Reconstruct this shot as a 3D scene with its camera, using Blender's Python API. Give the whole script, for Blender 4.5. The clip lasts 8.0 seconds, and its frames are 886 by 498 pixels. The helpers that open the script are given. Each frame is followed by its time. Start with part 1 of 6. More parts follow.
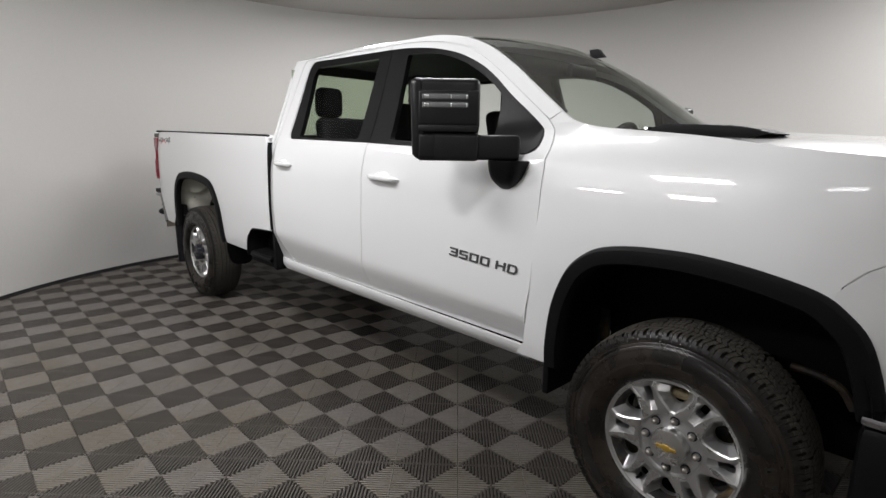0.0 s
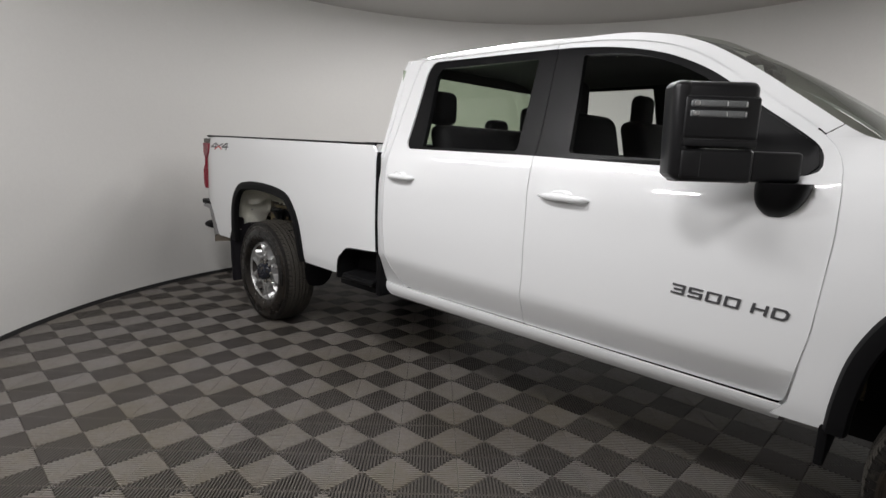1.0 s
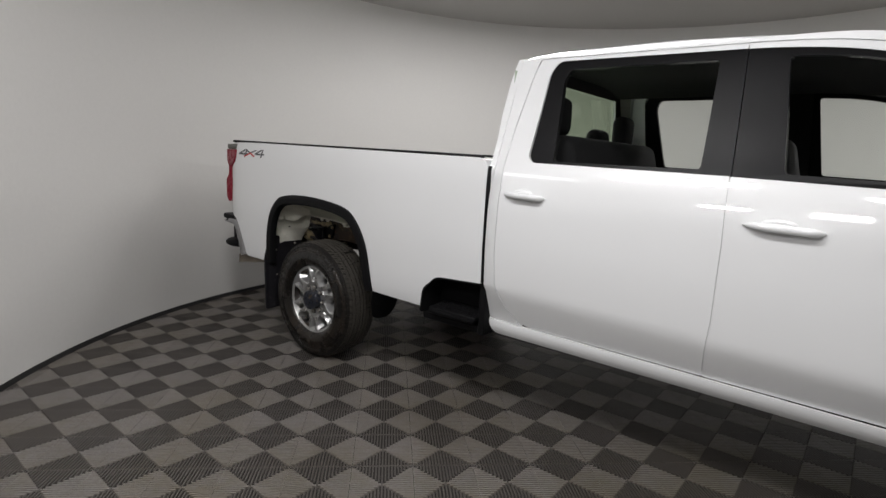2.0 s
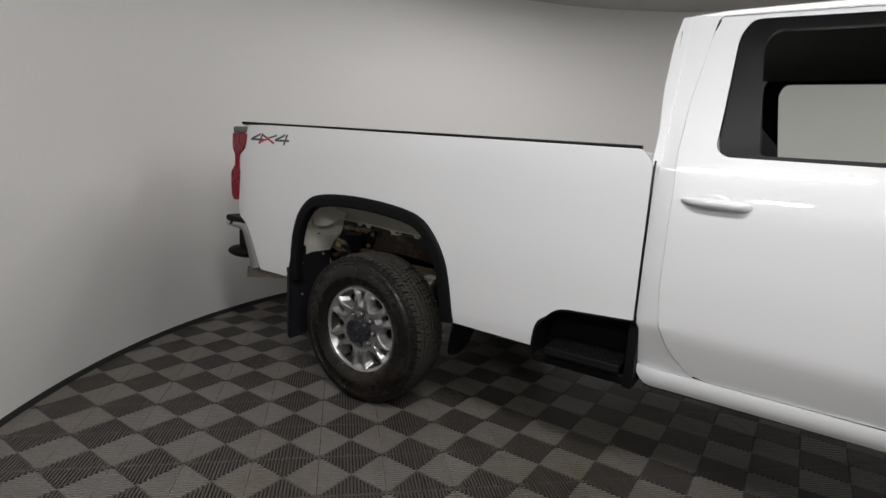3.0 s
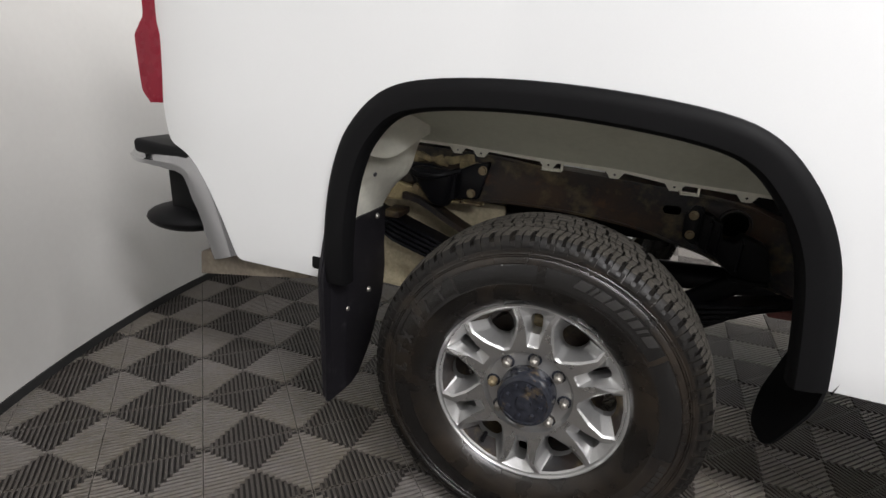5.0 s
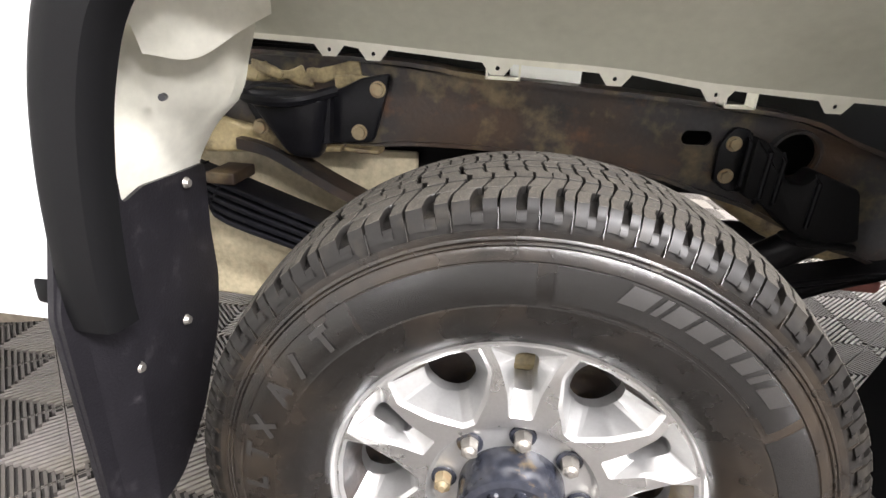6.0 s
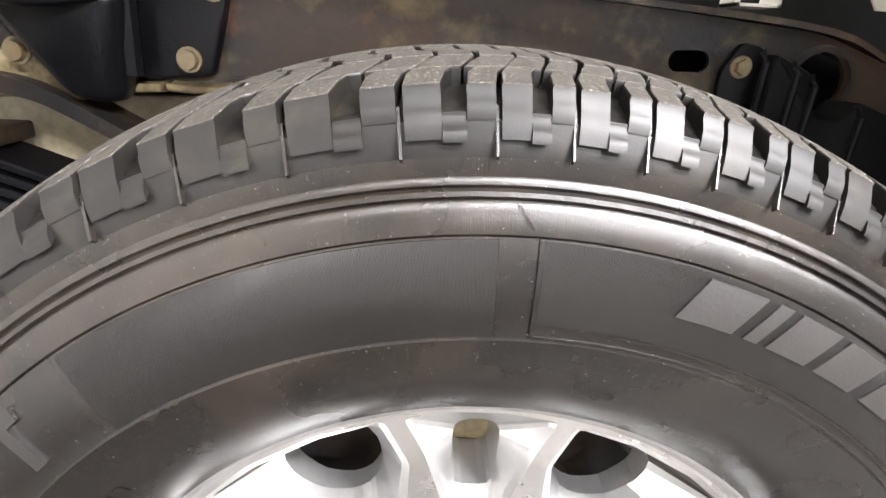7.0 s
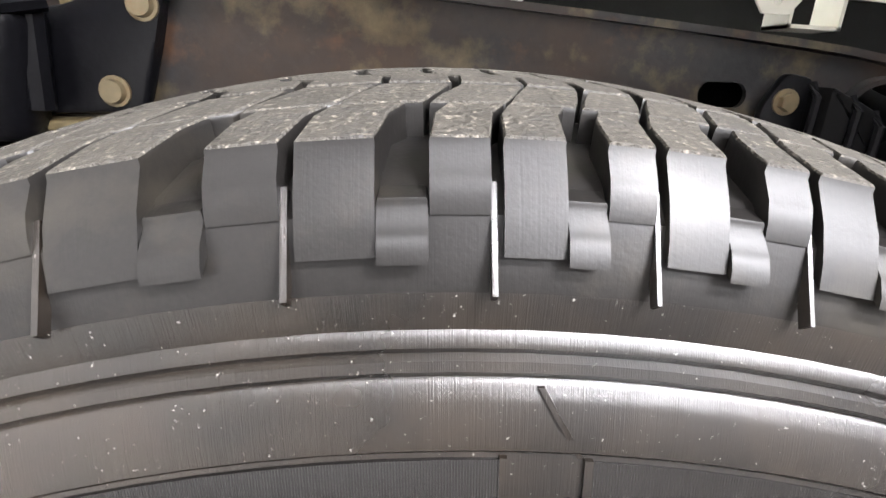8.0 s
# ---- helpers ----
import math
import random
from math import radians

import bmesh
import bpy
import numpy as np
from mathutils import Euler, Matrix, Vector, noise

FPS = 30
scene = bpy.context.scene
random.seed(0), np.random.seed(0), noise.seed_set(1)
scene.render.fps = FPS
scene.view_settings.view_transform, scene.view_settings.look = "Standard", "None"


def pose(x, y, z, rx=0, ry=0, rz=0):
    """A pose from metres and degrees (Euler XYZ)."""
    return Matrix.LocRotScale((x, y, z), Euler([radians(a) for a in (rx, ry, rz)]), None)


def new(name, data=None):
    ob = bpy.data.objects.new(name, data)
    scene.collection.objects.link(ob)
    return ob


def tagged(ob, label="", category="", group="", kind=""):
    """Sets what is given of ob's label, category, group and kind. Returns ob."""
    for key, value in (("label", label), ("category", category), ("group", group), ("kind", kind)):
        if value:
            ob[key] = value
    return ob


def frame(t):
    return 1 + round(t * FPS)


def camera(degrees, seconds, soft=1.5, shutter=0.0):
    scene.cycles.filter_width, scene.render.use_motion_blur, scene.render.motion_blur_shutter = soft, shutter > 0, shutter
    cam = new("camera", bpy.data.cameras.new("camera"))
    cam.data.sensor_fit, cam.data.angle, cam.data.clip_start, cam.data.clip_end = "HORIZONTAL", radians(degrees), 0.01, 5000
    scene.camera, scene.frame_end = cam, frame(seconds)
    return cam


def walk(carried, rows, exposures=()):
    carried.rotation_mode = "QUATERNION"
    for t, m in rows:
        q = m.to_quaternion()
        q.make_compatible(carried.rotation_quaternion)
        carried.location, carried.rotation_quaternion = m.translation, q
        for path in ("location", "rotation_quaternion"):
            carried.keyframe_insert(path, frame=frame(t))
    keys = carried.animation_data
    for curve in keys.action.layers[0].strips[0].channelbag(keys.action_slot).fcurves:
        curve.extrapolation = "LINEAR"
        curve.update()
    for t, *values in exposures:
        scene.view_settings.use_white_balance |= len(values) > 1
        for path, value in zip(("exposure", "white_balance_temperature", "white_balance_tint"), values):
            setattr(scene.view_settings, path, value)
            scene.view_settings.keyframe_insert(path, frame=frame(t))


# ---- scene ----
cam = camera(79.7, 8.0, soft=1.5)
# seconds, place in metres, yaw, pitch and roll in degrees
PATH = [
    (0, 5.0189, -2.7138, 1.4348, 45.818, -11.286, 0.882),
    (0.5, 4.5897, -2.9245, 1.4411, 44.950, -10.401, 1.428),
    (1, 4.0240, -3.0862, 1.4372, 43.369, -10.416, 1.827),
    (1.5, 3.5438, -3.2878, 1.4542, 41.194, -9.728, 2.385),
    (2, 3.0026, -3.2759, 1.4501, 38.567, -9.707, 2.627),
    (2.2, 2.7709, -3.2569, 1.4289, 37.613, -9.780, 2.917),
    (3.3, 1.5887, -2.9589, 1.3956, 32.383, -10.498, 3.661),
    (3.5, 1.3881, -2.8588, 1.4026, 32.469, -11.305, 3.696),
    (4, 0.9236, -2.6697, 1.3279, 29.563, -12.381, 3.771),
    (4.5, 0.4686, -2.3754, 1.2623, 25.931, -16.493, 4.063),
    (4.7, 0.3300, -2.2729, 1.2330, 23.673, -17.877, 3.870),
    (5.8, -0.0310, -1.5918, 0.9864, 9.590, -21.552, 2.231),
    (6, -0.0479, -1.4946, 0.9685, 6.161, -22.337, 2.882),
    (6.5, -0.0520, -1.3309, 0.8829, -0.929, -23.076, 3.465),
    (7, -0.0373, -1.2131, 0.8393, -2.415, -22.148, 3.176),
    (7.5, -0.0192, -1.1386, 0.8416, -2.663, -20.419, 3.081),
    (8, -0.0228, -1.0915, 0.8338, -2.714, -18.886, 3.304),
]


def eye_pose(x, y, z, yaw, pitch, roll):
    """A camera pose: yaw to the left from +y, pitch up, roll to its left."""
    return pose(x, y, z, 90, 0, yaw) @ pose(0, 0, 0, pitch, 0, 0) @ pose(0, 0, 0, 0, 0, roll)


walk(cam, [(t, eye_pose(*row)) for t, *row in PATH],
     exposures=[(0.0, 0.36, 6420, 11.5), (1.0, 0.22, 6430, 11.5), (2.2, 0.08, 6450, 11.5), (3.6, 0.02, 6430, 11.0), (4.2, 0.16, 6430, 11.0), (4.7, 0.50, 6420, 11.0), (5.8, 2.75, 6450, 13), (6.5, 3.4, 6450, 13), (7.0, 3.5, 6400, 13), (8.0, 3.5, 6250, 13)])

# ---- world and lights ----
world = bpy.data.worlds.new("world")
scene.world = world
world.use_nodes = True
world.node_tree.nodes["Background"].inputs[0].default_value = (0.8, 0.8, 0.78, 1)
world.node_tree.nodes["Background"].inputs[1].default_value = 0.02
ROOM_X, ROOM_Y, ROOM_R, ROOM_H = 1.97, 0.17, 3.90, 3.17
LIGHTS = [  # ceiling fittings round the truck and one added hall wash: x, y, length, width, turn, tilt, drop, watts
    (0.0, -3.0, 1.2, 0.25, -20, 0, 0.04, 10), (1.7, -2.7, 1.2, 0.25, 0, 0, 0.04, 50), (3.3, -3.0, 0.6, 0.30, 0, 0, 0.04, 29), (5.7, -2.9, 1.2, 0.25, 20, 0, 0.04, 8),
    (0.1, 1.3, 1.2, 0.4, 40, 0, 0.04, 36), (1.5, 0.4, 1.4, 0.5, 0, 0, 0.04, 34), (4.4, 1.6, 1.2, 0.4, -40, 0, 0.04, 60), (2.8, -0.45, 1.2, 0.4, 0, 0, 0.04, 18),
    # first of this row: unseen lamp added to wash the hall corner, for tyre gloss
    (5.0, -3.9, 1.6, 0.4, 40, -70, 0.26, 22), (1.77, -4.75, 0.50, 0.12, 0, 50, 0.22, 12), (2.80, -4.75, 0.46, 0.22, 0, 50, 0.22, 17)]
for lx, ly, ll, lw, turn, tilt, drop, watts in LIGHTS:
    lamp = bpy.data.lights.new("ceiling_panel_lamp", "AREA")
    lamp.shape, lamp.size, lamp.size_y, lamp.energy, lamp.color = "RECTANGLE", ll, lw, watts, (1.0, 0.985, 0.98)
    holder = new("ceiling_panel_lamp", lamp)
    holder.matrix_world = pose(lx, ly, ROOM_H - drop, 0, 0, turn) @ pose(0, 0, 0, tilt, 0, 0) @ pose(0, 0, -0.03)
# ---- materials ----
def material(name, colour, rough=0.5, metal=0.0, coat=0.0, coat_rough=0.03, vary=0.06, scale=6.0, fine=90.0, bump=0.05,
             bump_dist=0.002, spec=0.5, rough_vary=0.08):
    """A principled material whose colour, gloss and relief vary at two scales, in metres."""
    m = bpy.data.materials.new(name)
    m.use_nodes = True
    n, l = m.node_tree.nodes, m.node_tree.links
    b = n["Principled BSDF"]
    co = n.new("ShaderNodeTexCoord")
    big, small = n.new("ShaderNodeTexNoise"), n.new("ShaderNodeTexNoise")
    big.inputs["Scale"].default_value, big.inputs["Detail"].default_value = scale, 5
    small.inputs["Scale"].default_value, small.inputs["Detail"].default_value = fine, 3
    for t in (big, small):
        l.new(co.outputs["Object"], t.inputs["Vector"])
    mixf = n.new("ShaderNodeMath")
    mixf.operation = "MULTIPLY_ADD"
    l.new(big.outputs[0], mixf.inputs[0])
    mixf.inputs[1].default_value = 0.6
    l.new(small.outputs[0], mixf.inputs[2])
    ramp = n.new("ShaderNodeMapRange")
    ramp.inputs[1].default_value, ramp.inputs[2].default_value = 0.45, 1.15
    ramp.inputs[3].default_value, ramp.inputs[4].default_value = 1 - vary, 1 + vary
    l.new(mixf.outputs[0], ramp.inputs[0])
    hue = n.new("ShaderNodeMix")
    hue.data_type, hue.blend_type = "RGBA", "MULTIPLY"
    hue.inputs[0].default_value = 1.0
    hue.inputs[6].default_value = (*colour, 1)
    l.new(ramp.outputs[0], hue.inputs[7])
    l.new(hue.outputs[2], b.inputs["Base Color"])
    rr = n.new("ShaderNodeMapRange")
    rr.inputs[3].default_value, rr.inputs[4].default_value = max(0.0, rough - rough_vary), min(1.0, rough + rough_vary)
    l.new(big.outputs[0], rr.inputs[0])
    l.new(rr.outputs[0], b.inputs["Roughness"])
    b.inputs["Metallic"].default_value = metal
    b.inputs["Coat Weight"].default_value, b.inputs["Coat Roughness"].default_value = coat, coat_rough
    b.inputs["Specular IOR Level"].default_value = spec
    if bump:
        bp = n.new("ShaderNodeBump")
        bp.inputs["Strength"].default_value, bp.inputs["Distance"].default_value = bump, bump_dist
        l.new(small.outputs[0], bp.inputs["Height"])
        l.new(bp.outputs[0], b.inputs["Normal"])
    return m


def stain(m, colour, scale, low, high, strength=1.0, rough=None):
    """Lays patches of another colour (rust, dust, primer, painted sparkle) over a material by a coarse noise."""
    n, l = m.node_tree.nodes, m.node_tree.links
    b = n["Principled BSDF"]
    was = b.inputs["Base Color"].links[0].from_socket
    co, tex, edge, mix = n.new("ShaderNodeTexCoord"), n.new("ShaderNodeTexNoise"), n.new("ShaderNodeMapRange"), n.new("ShaderNodeMix")
    tex.inputs["Scale"].default_value, tex.inputs["Detail"].default_value, tex.inputs["Roughness"].default_value = scale, 8, 0.65
    edge.inputs[1].default_value, edge.inputs[2].default_value, edge.inputs[4].default_value = low, high, strength
    mix.data_type = "RGBA"
    mix.inputs[7].default_value = (*colour, 1)
    l.new(co.outputs["Object"], tex.inputs["Vector"])
    l.new(tex.outputs[0], edge.inputs[0])
    l.new(edge.outputs[0], mix.inputs[0])
    l.new(was, mix.inputs[6])
    l.new(mix.outputs[2], b.inputs["Base Color"])
    return m


def glass(name, colour, ior=1.45):
    """A thin tinted pane: straight-through tint with a glossy skin."""
    m = bpy.data.materials.new(name)
    m.use_nodes = True
    n, l = m.node_tree.nodes, m.node_tree.links
    n.remove(n["Principled BSDF"])
    clear, gloss, mix, fres = (n.new("ShaderNodeBsdfTransparent"), n.new("ShaderNodeBsdfGlossy"), n.new("ShaderNodeMixShader"),
                               n.new("ShaderNodeFresnel"))
    clear.inputs[0].default_value = (*colour, 1)
    gloss.inputs["Roughness"].default_value = 0.02
    fres.inputs[0].default_value = ior
    l.new(fres.outputs[0], mix.inputs[0])
    l.new(clear.outputs[0], mix.inputs[1])
    l.new(gloss.outputs[0], mix.inputs[2])
    l.new(mix.outputs[0], n["Material Output"].inputs[0])
    return m


WALL = material("matt_wall_paint", (0.62, 0.612, 0.588), 0.85, vary=0.02, scale=0.8, fine=40, bump=0.03)
HALL = material("unseen_hall_grey", (0.27, 0.265, 0.255), 0.8, vary=0.04, scale=0.7, fine=30, bump=0.03)
CEILING = material("ceiling_paint", (0.42, 0.41, 0.39), 0.9, vary=0.03, scale=0.6, fine=30)
RUBBER_TRIM = material("black_rubber_trim", (0.02, 0.02, 0.02), 0.7)
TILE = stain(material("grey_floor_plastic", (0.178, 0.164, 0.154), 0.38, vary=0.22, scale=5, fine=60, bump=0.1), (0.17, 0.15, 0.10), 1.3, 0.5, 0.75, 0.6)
# darker copy of the tile plastic, for ribs that look shaded by their direction
TILE_SHADED = stain(material("shaded_rib_plastic", (0.074, 0.066, 0.061), 0.40, vary=0.22, scale=5, fine=60, bump=0.1), (0.06, 0.052, 0.04), 1.3, 0.5, 0.75, 0.6)


def trodden(m, colour, strength=0.6):
    """Dirt trodden over the whole floor, in the world's own coordinates, and a slight difference from tile to tile."""
    n, l = m.node_tree.nodes, m.node_tree.links
    b = n["Principled BSDF"]
    was = b.inputs["Base Color"].links[0].from_socket
    geo, tex, fine, add, edge, mix, info, tone, mul = (n.new("ShaderNodeNewGeometry"), n.new("ShaderNodeTexNoise"), n.new("ShaderNodeTexNoise"), n.new("ShaderNodeMath"), n.new("ShaderNodeMapRange"),
                                                      n.new("ShaderNodeMix"), n.new("ShaderNodeObjectInfo"), n.new("ShaderNodeMapRange"), n.new("ShaderNodeMix"))
    tex.inputs["Scale"].default_value, tex.inputs["Detail"].default_value, tex.inputs["Roughness"].default_value = 1.1, 6, 0.6
    fine.inputs["Scale"].default_value, fine.inputs["Detail"].default_value = 24, 6
    l.new(geo.outputs["Position"], tex.inputs["Vector"])
    l.new(geo.outputs["Position"], fine.inputs["Vector"])
    add.operation = "MULTIPLY_ADD"
    add.inputs[1].default_value = 0.45
    l.new(fine.outputs[0], add.inputs[0])
    l.new(tex.outputs[0], add.inputs[2])
    edge.inputs[1].default_value, edge.inputs[2].default_value, edge.inputs[4].default_value = 0.62, 0.90, strength
    l.new(add.outputs[0], edge.inputs[0])
    mix.data_type = "RGBA"
    mix.inputs[7].default_value = (*colour, 1)
    l.new(edge.outputs[0], mix.inputs[0])
    l.new(was, mix.inputs[6])
    tone.inputs[3].default_value, tone.inputs[4].default_value = 0.95, 1.05
    l.new(info.outputs["Random"], tone.inputs[0])
    mul.data_type, mul.blend_type = "RGBA", "MULTIPLY"
    mul.inputs[0].default_value = 1.0
    l.new(mix.outputs[2], mul.inputs[6])
    l.new(tone.outputs[0], mul.inputs[7])
    l.new(mul.outputs[2], b.inputs["Base Color"])


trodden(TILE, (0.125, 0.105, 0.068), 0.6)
trodden(TILE_SHADED, (0.062, 0.053, 0.040))
SUBFLOOR = material("dark_subfloor", (0.024, 0.021, 0.019), 0.9)
WHITE = material("white_car_paint", (0.80, 0.81, 0.81), 0.35, coat=1.0, vary=0.01, scale=2, fine=300, bump=0.0)
PRIMER = stain(material("pale_inner_paint", (0.78, 0.765, 0.67), 0.45, vary=0.08, scale=8, fine=60, bump=0.05), (0.42, 0.40, 0.28), 5, 0.52, 0.8, 0.5)
SLOPE = stain(material("grey_green_primer", (0.60, 0.60, 0.50), 0.5, vary=0.06, scale=5, fine=60, bump=0.05), (0.34, 0.33, 0.25), 3, 0.5, 0.8, 0.5)
BLACK = material("black_textured_plastic", (0.007, 0.007, 0.0075), 0.5, vary=0.2, fine=500, bump=0.15, bump_dist=0.0006, spec=0.10)
SHELL_BLACK = material("satin_black_mirror_plastic", (0.010, 0.010, 0.011), 0.34, vary=0.15, fine=500, bump=0.08, bump_dist=0.0004, spec=0.38)
GLOSSBLACK = material("black_gloss_trim", (0.005, 0.005, 0.0055), 0.36, vary=0.1, bump=0.0, spec=0.15)
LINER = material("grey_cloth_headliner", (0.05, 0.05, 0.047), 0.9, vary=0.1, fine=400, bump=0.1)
GLARE_PILLAR = material("pillar_trim_grey_with_glare", (0.30, 0.30, 0.265), 0.7, vary=0.08, fine=300, bump=0.1)
GREY_CAP = material("grey_plastic_cap", (0.14, 0.14, 0.125), 0.7, vary=0.08, fine=300, bump=0.1)
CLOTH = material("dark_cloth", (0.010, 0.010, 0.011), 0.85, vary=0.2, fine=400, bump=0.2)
RUBBER = stain(material("tyre_rubber", (0.0056, 0.0047, 0.0041), 0.28, vary=0.15, scale=12, fine=900, bump=0.06, bump_dist=0.0004, rough_vary=0.12, spec=0.5),
               (0.014, 0.0125, 0.011), 9, 0.5, 0.75, 0.5)
TREAD = stain(material("dusty_tread_rubber", (0.046, 0.041, 0.033), 0.7, vary=0.5, scale=60, fine=620, bump=1.0, bump_dist=0.0016),
              (0.034, 0.032, 0.030), 70, 0.5, 0.7, 0.7)


def brush_round(m, strength=0.12, distance=0.0006, around=8.0):
    """Fine hatching across a tyre's sidewall: noise drawn out along the radius."""
    n, l = m.node_tree.nodes, m.node_tree.links
    co, sep, ang, ax, rad, pack, tex = (n.new("ShaderNodeTexCoord"), n.new("ShaderNodeSeparateXYZ"), n.new("ShaderNodeMath"), n.new("ShaderNodeMath"),
                                        n.new("ShaderNodeVectorMath"), n.new("ShaderNodeCombineXYZ"), n.new("ShaderNodeTexNoise"))
    ang.operation, ax.operation, rad.operation = "ARCTAN2", "MULTIPLY", "LENGTH"
    l.new(co.outputs["Object"], sep.inputs[0])
    l.new(sep.outputs[0], ang.inputs[0])
    l.new(sep.outputs[2], ang.inputs[1])
    l.new(ang.outputs[0], ax.inputs[0])
    ax.inputs[1].default_value = around
    l.new(co.outputs["Object"], rad.inputs[0])
    l.new(ax.outputs[0], pack.inputs[0])
    l.new(rad.outputs["Value"], pack.inputs[1])
    tex.inputs["Scale"].default_value, tex.inputs["Detail"].default_value = 42, 4
    l.new(pack.outputs[0], tex.inputs["Vector"])
    bp = n.new("ShaderNodeBump")
    bp.inputs["Strength"].default_value, bp.inputs["Distance"].default_value = strength, distance
    l.new(tex.outputs[0], bp.inputs["Height"])
    b = n["Principled BSDF"]
    if b.inputs["Normal"].links:
        l.new(b.inputs["Normal"].links[0].from_socket, bp.inputs["Normal"])
    l.new(bp.outputs[0], b.inputs["Normal"])
    return m


stain(RUBBER, (0.036, 0.026, 0.017), 6, 0.44, 0.64, 0.6)
# pale specks in the colour stand in for sparkle on sidewall and tread
stain(RUBBER, (0.26, 0.25, 0.23), 820, 0.648, 0.69, 0.7)
stain(TREAD, (0.26, 0.23, 0.185), 480, 0.57, 0.66, 0.7)
brush_round(RUBBER, 0.30, 0.0004, 26.0)
LUG = brush_round(material("lug_rubber", (0.0095, 0.0087, 0.0080), 0.40, vary=0.25, scale=30, fine=900, bump=0.09, bump_dist=0.0005, rough_vary=0.1, spec=0.29), 0.08, 0.0004, 20.0)
stain(LUG, (0.035, 0.030, 0.022), 25, 0.52, 0.72, 0.6)
RIBBED = brush_round(material("ribbed_rubber_panel", (0.007, 0.0064, 0.006), 0.24, vary=0.2, scale=12, fine=300, bump=0.1, bump_dist=0.0005), 0.12, 0.0004, 26.0)


def ridges(m, count, depth):
    """Fine moulded ridges that run along a tyre's radius."""
    n, l = m.node_tree.nodes, m.node_tree.links
    co, sep, ang, mul, wave, bp = (n.new("ShaderNodeTexCoord"), n.new("ShaderNodeSeparateXYZ"), n.new("ShaderNodeMath"), n.new("ShaderNodeMath"), n.new("ShaderNodeMath"), n.new("ShaderNodeBump"))
    ang.operation, mul.operation, wave.operation = "ARCTAN2", "MULTIPLY", "SINE"
    l.new(co.outputs["Object"], sep.inputs[0])
    l.new(sep.outputs[0], ang.inputs[0])
    l.new(sep.outputs[2], ang.inputs[1])
    l.new(ang.outputs[0], mul.inputs[0])
    mul.inputs[1].default_value = count
    l.new(mul.outputs[0], wave.inputs[0])
    bp.inputs["Strength"].default_value, bp.inputs["Distance"].default_value = 1.0, depth
    l.new(wave.outputs[0], bp.inputs["Height"])
    b = n["Principled BSDF"]
    l.new(b.inputs["Normal"].links[0].from_socket, bp.inputs["Normal"])
    l.new(bp.outputs[0], b.inputs["Normal"])


ridges(RIBBED, 3600, 0.00005)
ALLOY = material("cast_alloy", (0.70, 0.70, 0.70), 0.28, metal=1.0, vary=0.05, scale=20, fine=250, bump=0.02)
PAINTED_ALLOY = material("silver_painted_alloy", (0.50, 0.50, 0.495), 0.32, metal=0.8, vary=0.06, scale=14, fine=220, bump=0.02)
MACHINED = material("machined_alloy_face", (0.58, 0.58, 0.575), 0.28, metal=0.95, vary=0.06, scale=14, fine=260, bump=0.03)
MIRROR = material("mirror_glass", (0.28, 0.29, 0.30), 0.04, metal=1.0, vary=0.0, bump=0.0, rough_vary=0.0)
CHROME = material("chrome", (0.38, 0.38, 0.39), 0.15, metal=1.0, vary=0.02, bump=0.0, rough_vary=0.03)
STEEL = material("dull_steel", (0.35, 0.33, 0.30), 0.45, metal=0.8, vary=0.2, scale=20)
GREASE = stain(material("greasy_hub", (0.022, 0.024, 0.032), 0.18, vary=0.4, scale=25, bump=0.3, bump_dist=0.002), (0.14, 0.10, 0.045), 22, 0.56, 0.68, 0.7)
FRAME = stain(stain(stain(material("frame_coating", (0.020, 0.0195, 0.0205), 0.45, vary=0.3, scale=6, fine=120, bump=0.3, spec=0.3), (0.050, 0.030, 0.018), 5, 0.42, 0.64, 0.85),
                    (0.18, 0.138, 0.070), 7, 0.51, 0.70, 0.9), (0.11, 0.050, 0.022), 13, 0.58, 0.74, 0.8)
FRAME_CLEAN = material("black_frame_coating", (0.006, 0.006, 0.0075), 0.34, spec=0.16, vary=0.3, scale=14, fine=150, bump=0.2)
WAX = stain(material("underbody_wax", (0.30, 0.24, 0.125), 0.45, vary=0.35, scale=16, fine=120, bump=0.5), (0.06, 0.038, 0.02), 13, 0.46, 0.62, 0.85)
PALE_WAX = stain(material("pale_underbody_wax", (0.46, 0.40, 0.27), 0.5, vary=0.25, scale=12, fine=90, bump=0.4), (0.16, 0.11, 0.06), 9, 0.55, 0.72, 0.7)
BOLT = stain(material("yellow_zinc_bolt", (0.23, 0.185, 0.11), 0.5, metal=0.3, vary=0.2, scale=60), (0.25, 0.12, 0.05), 60, 0.5, 0.7, 0.5)
FLAP = stain(material("scuffed_black_flap", (0.012, 0.0112, 0.0135), 0.42, vary=0.3, scale=8, fine=260, bump=0.25, spec=0.3), (0.045, 0.041, 0.045), 26, 0.58, 0.70, 0.6)
DUST = stain(material("road_dust", (0.17, 0.145, 0.11), 0.8, vary=0.3, scale=10), (0.08, 0.065, 0.05), 9, 0.45, 0.65, 0.7)
RED = material("red_lamp_lens", (0.20, 0.004, 0.018), 0.28, spec=0.3, coat=0.25, vary=0.03, scale=30, bump=0.0)
RED_BADGE = material("red_badge", (0.5, 0.03, 0.03), 0.3, bump=0.0)
GREY_BADGE = material("dark_grey_badge", (0.09, 0.09, 0.095), 0.3, metal=0.3, bump=0.0)
GOLD = material("gold_emblem", (0.6, 0.40, 0.08), 0.25, metal=0.7, bump=0.0)
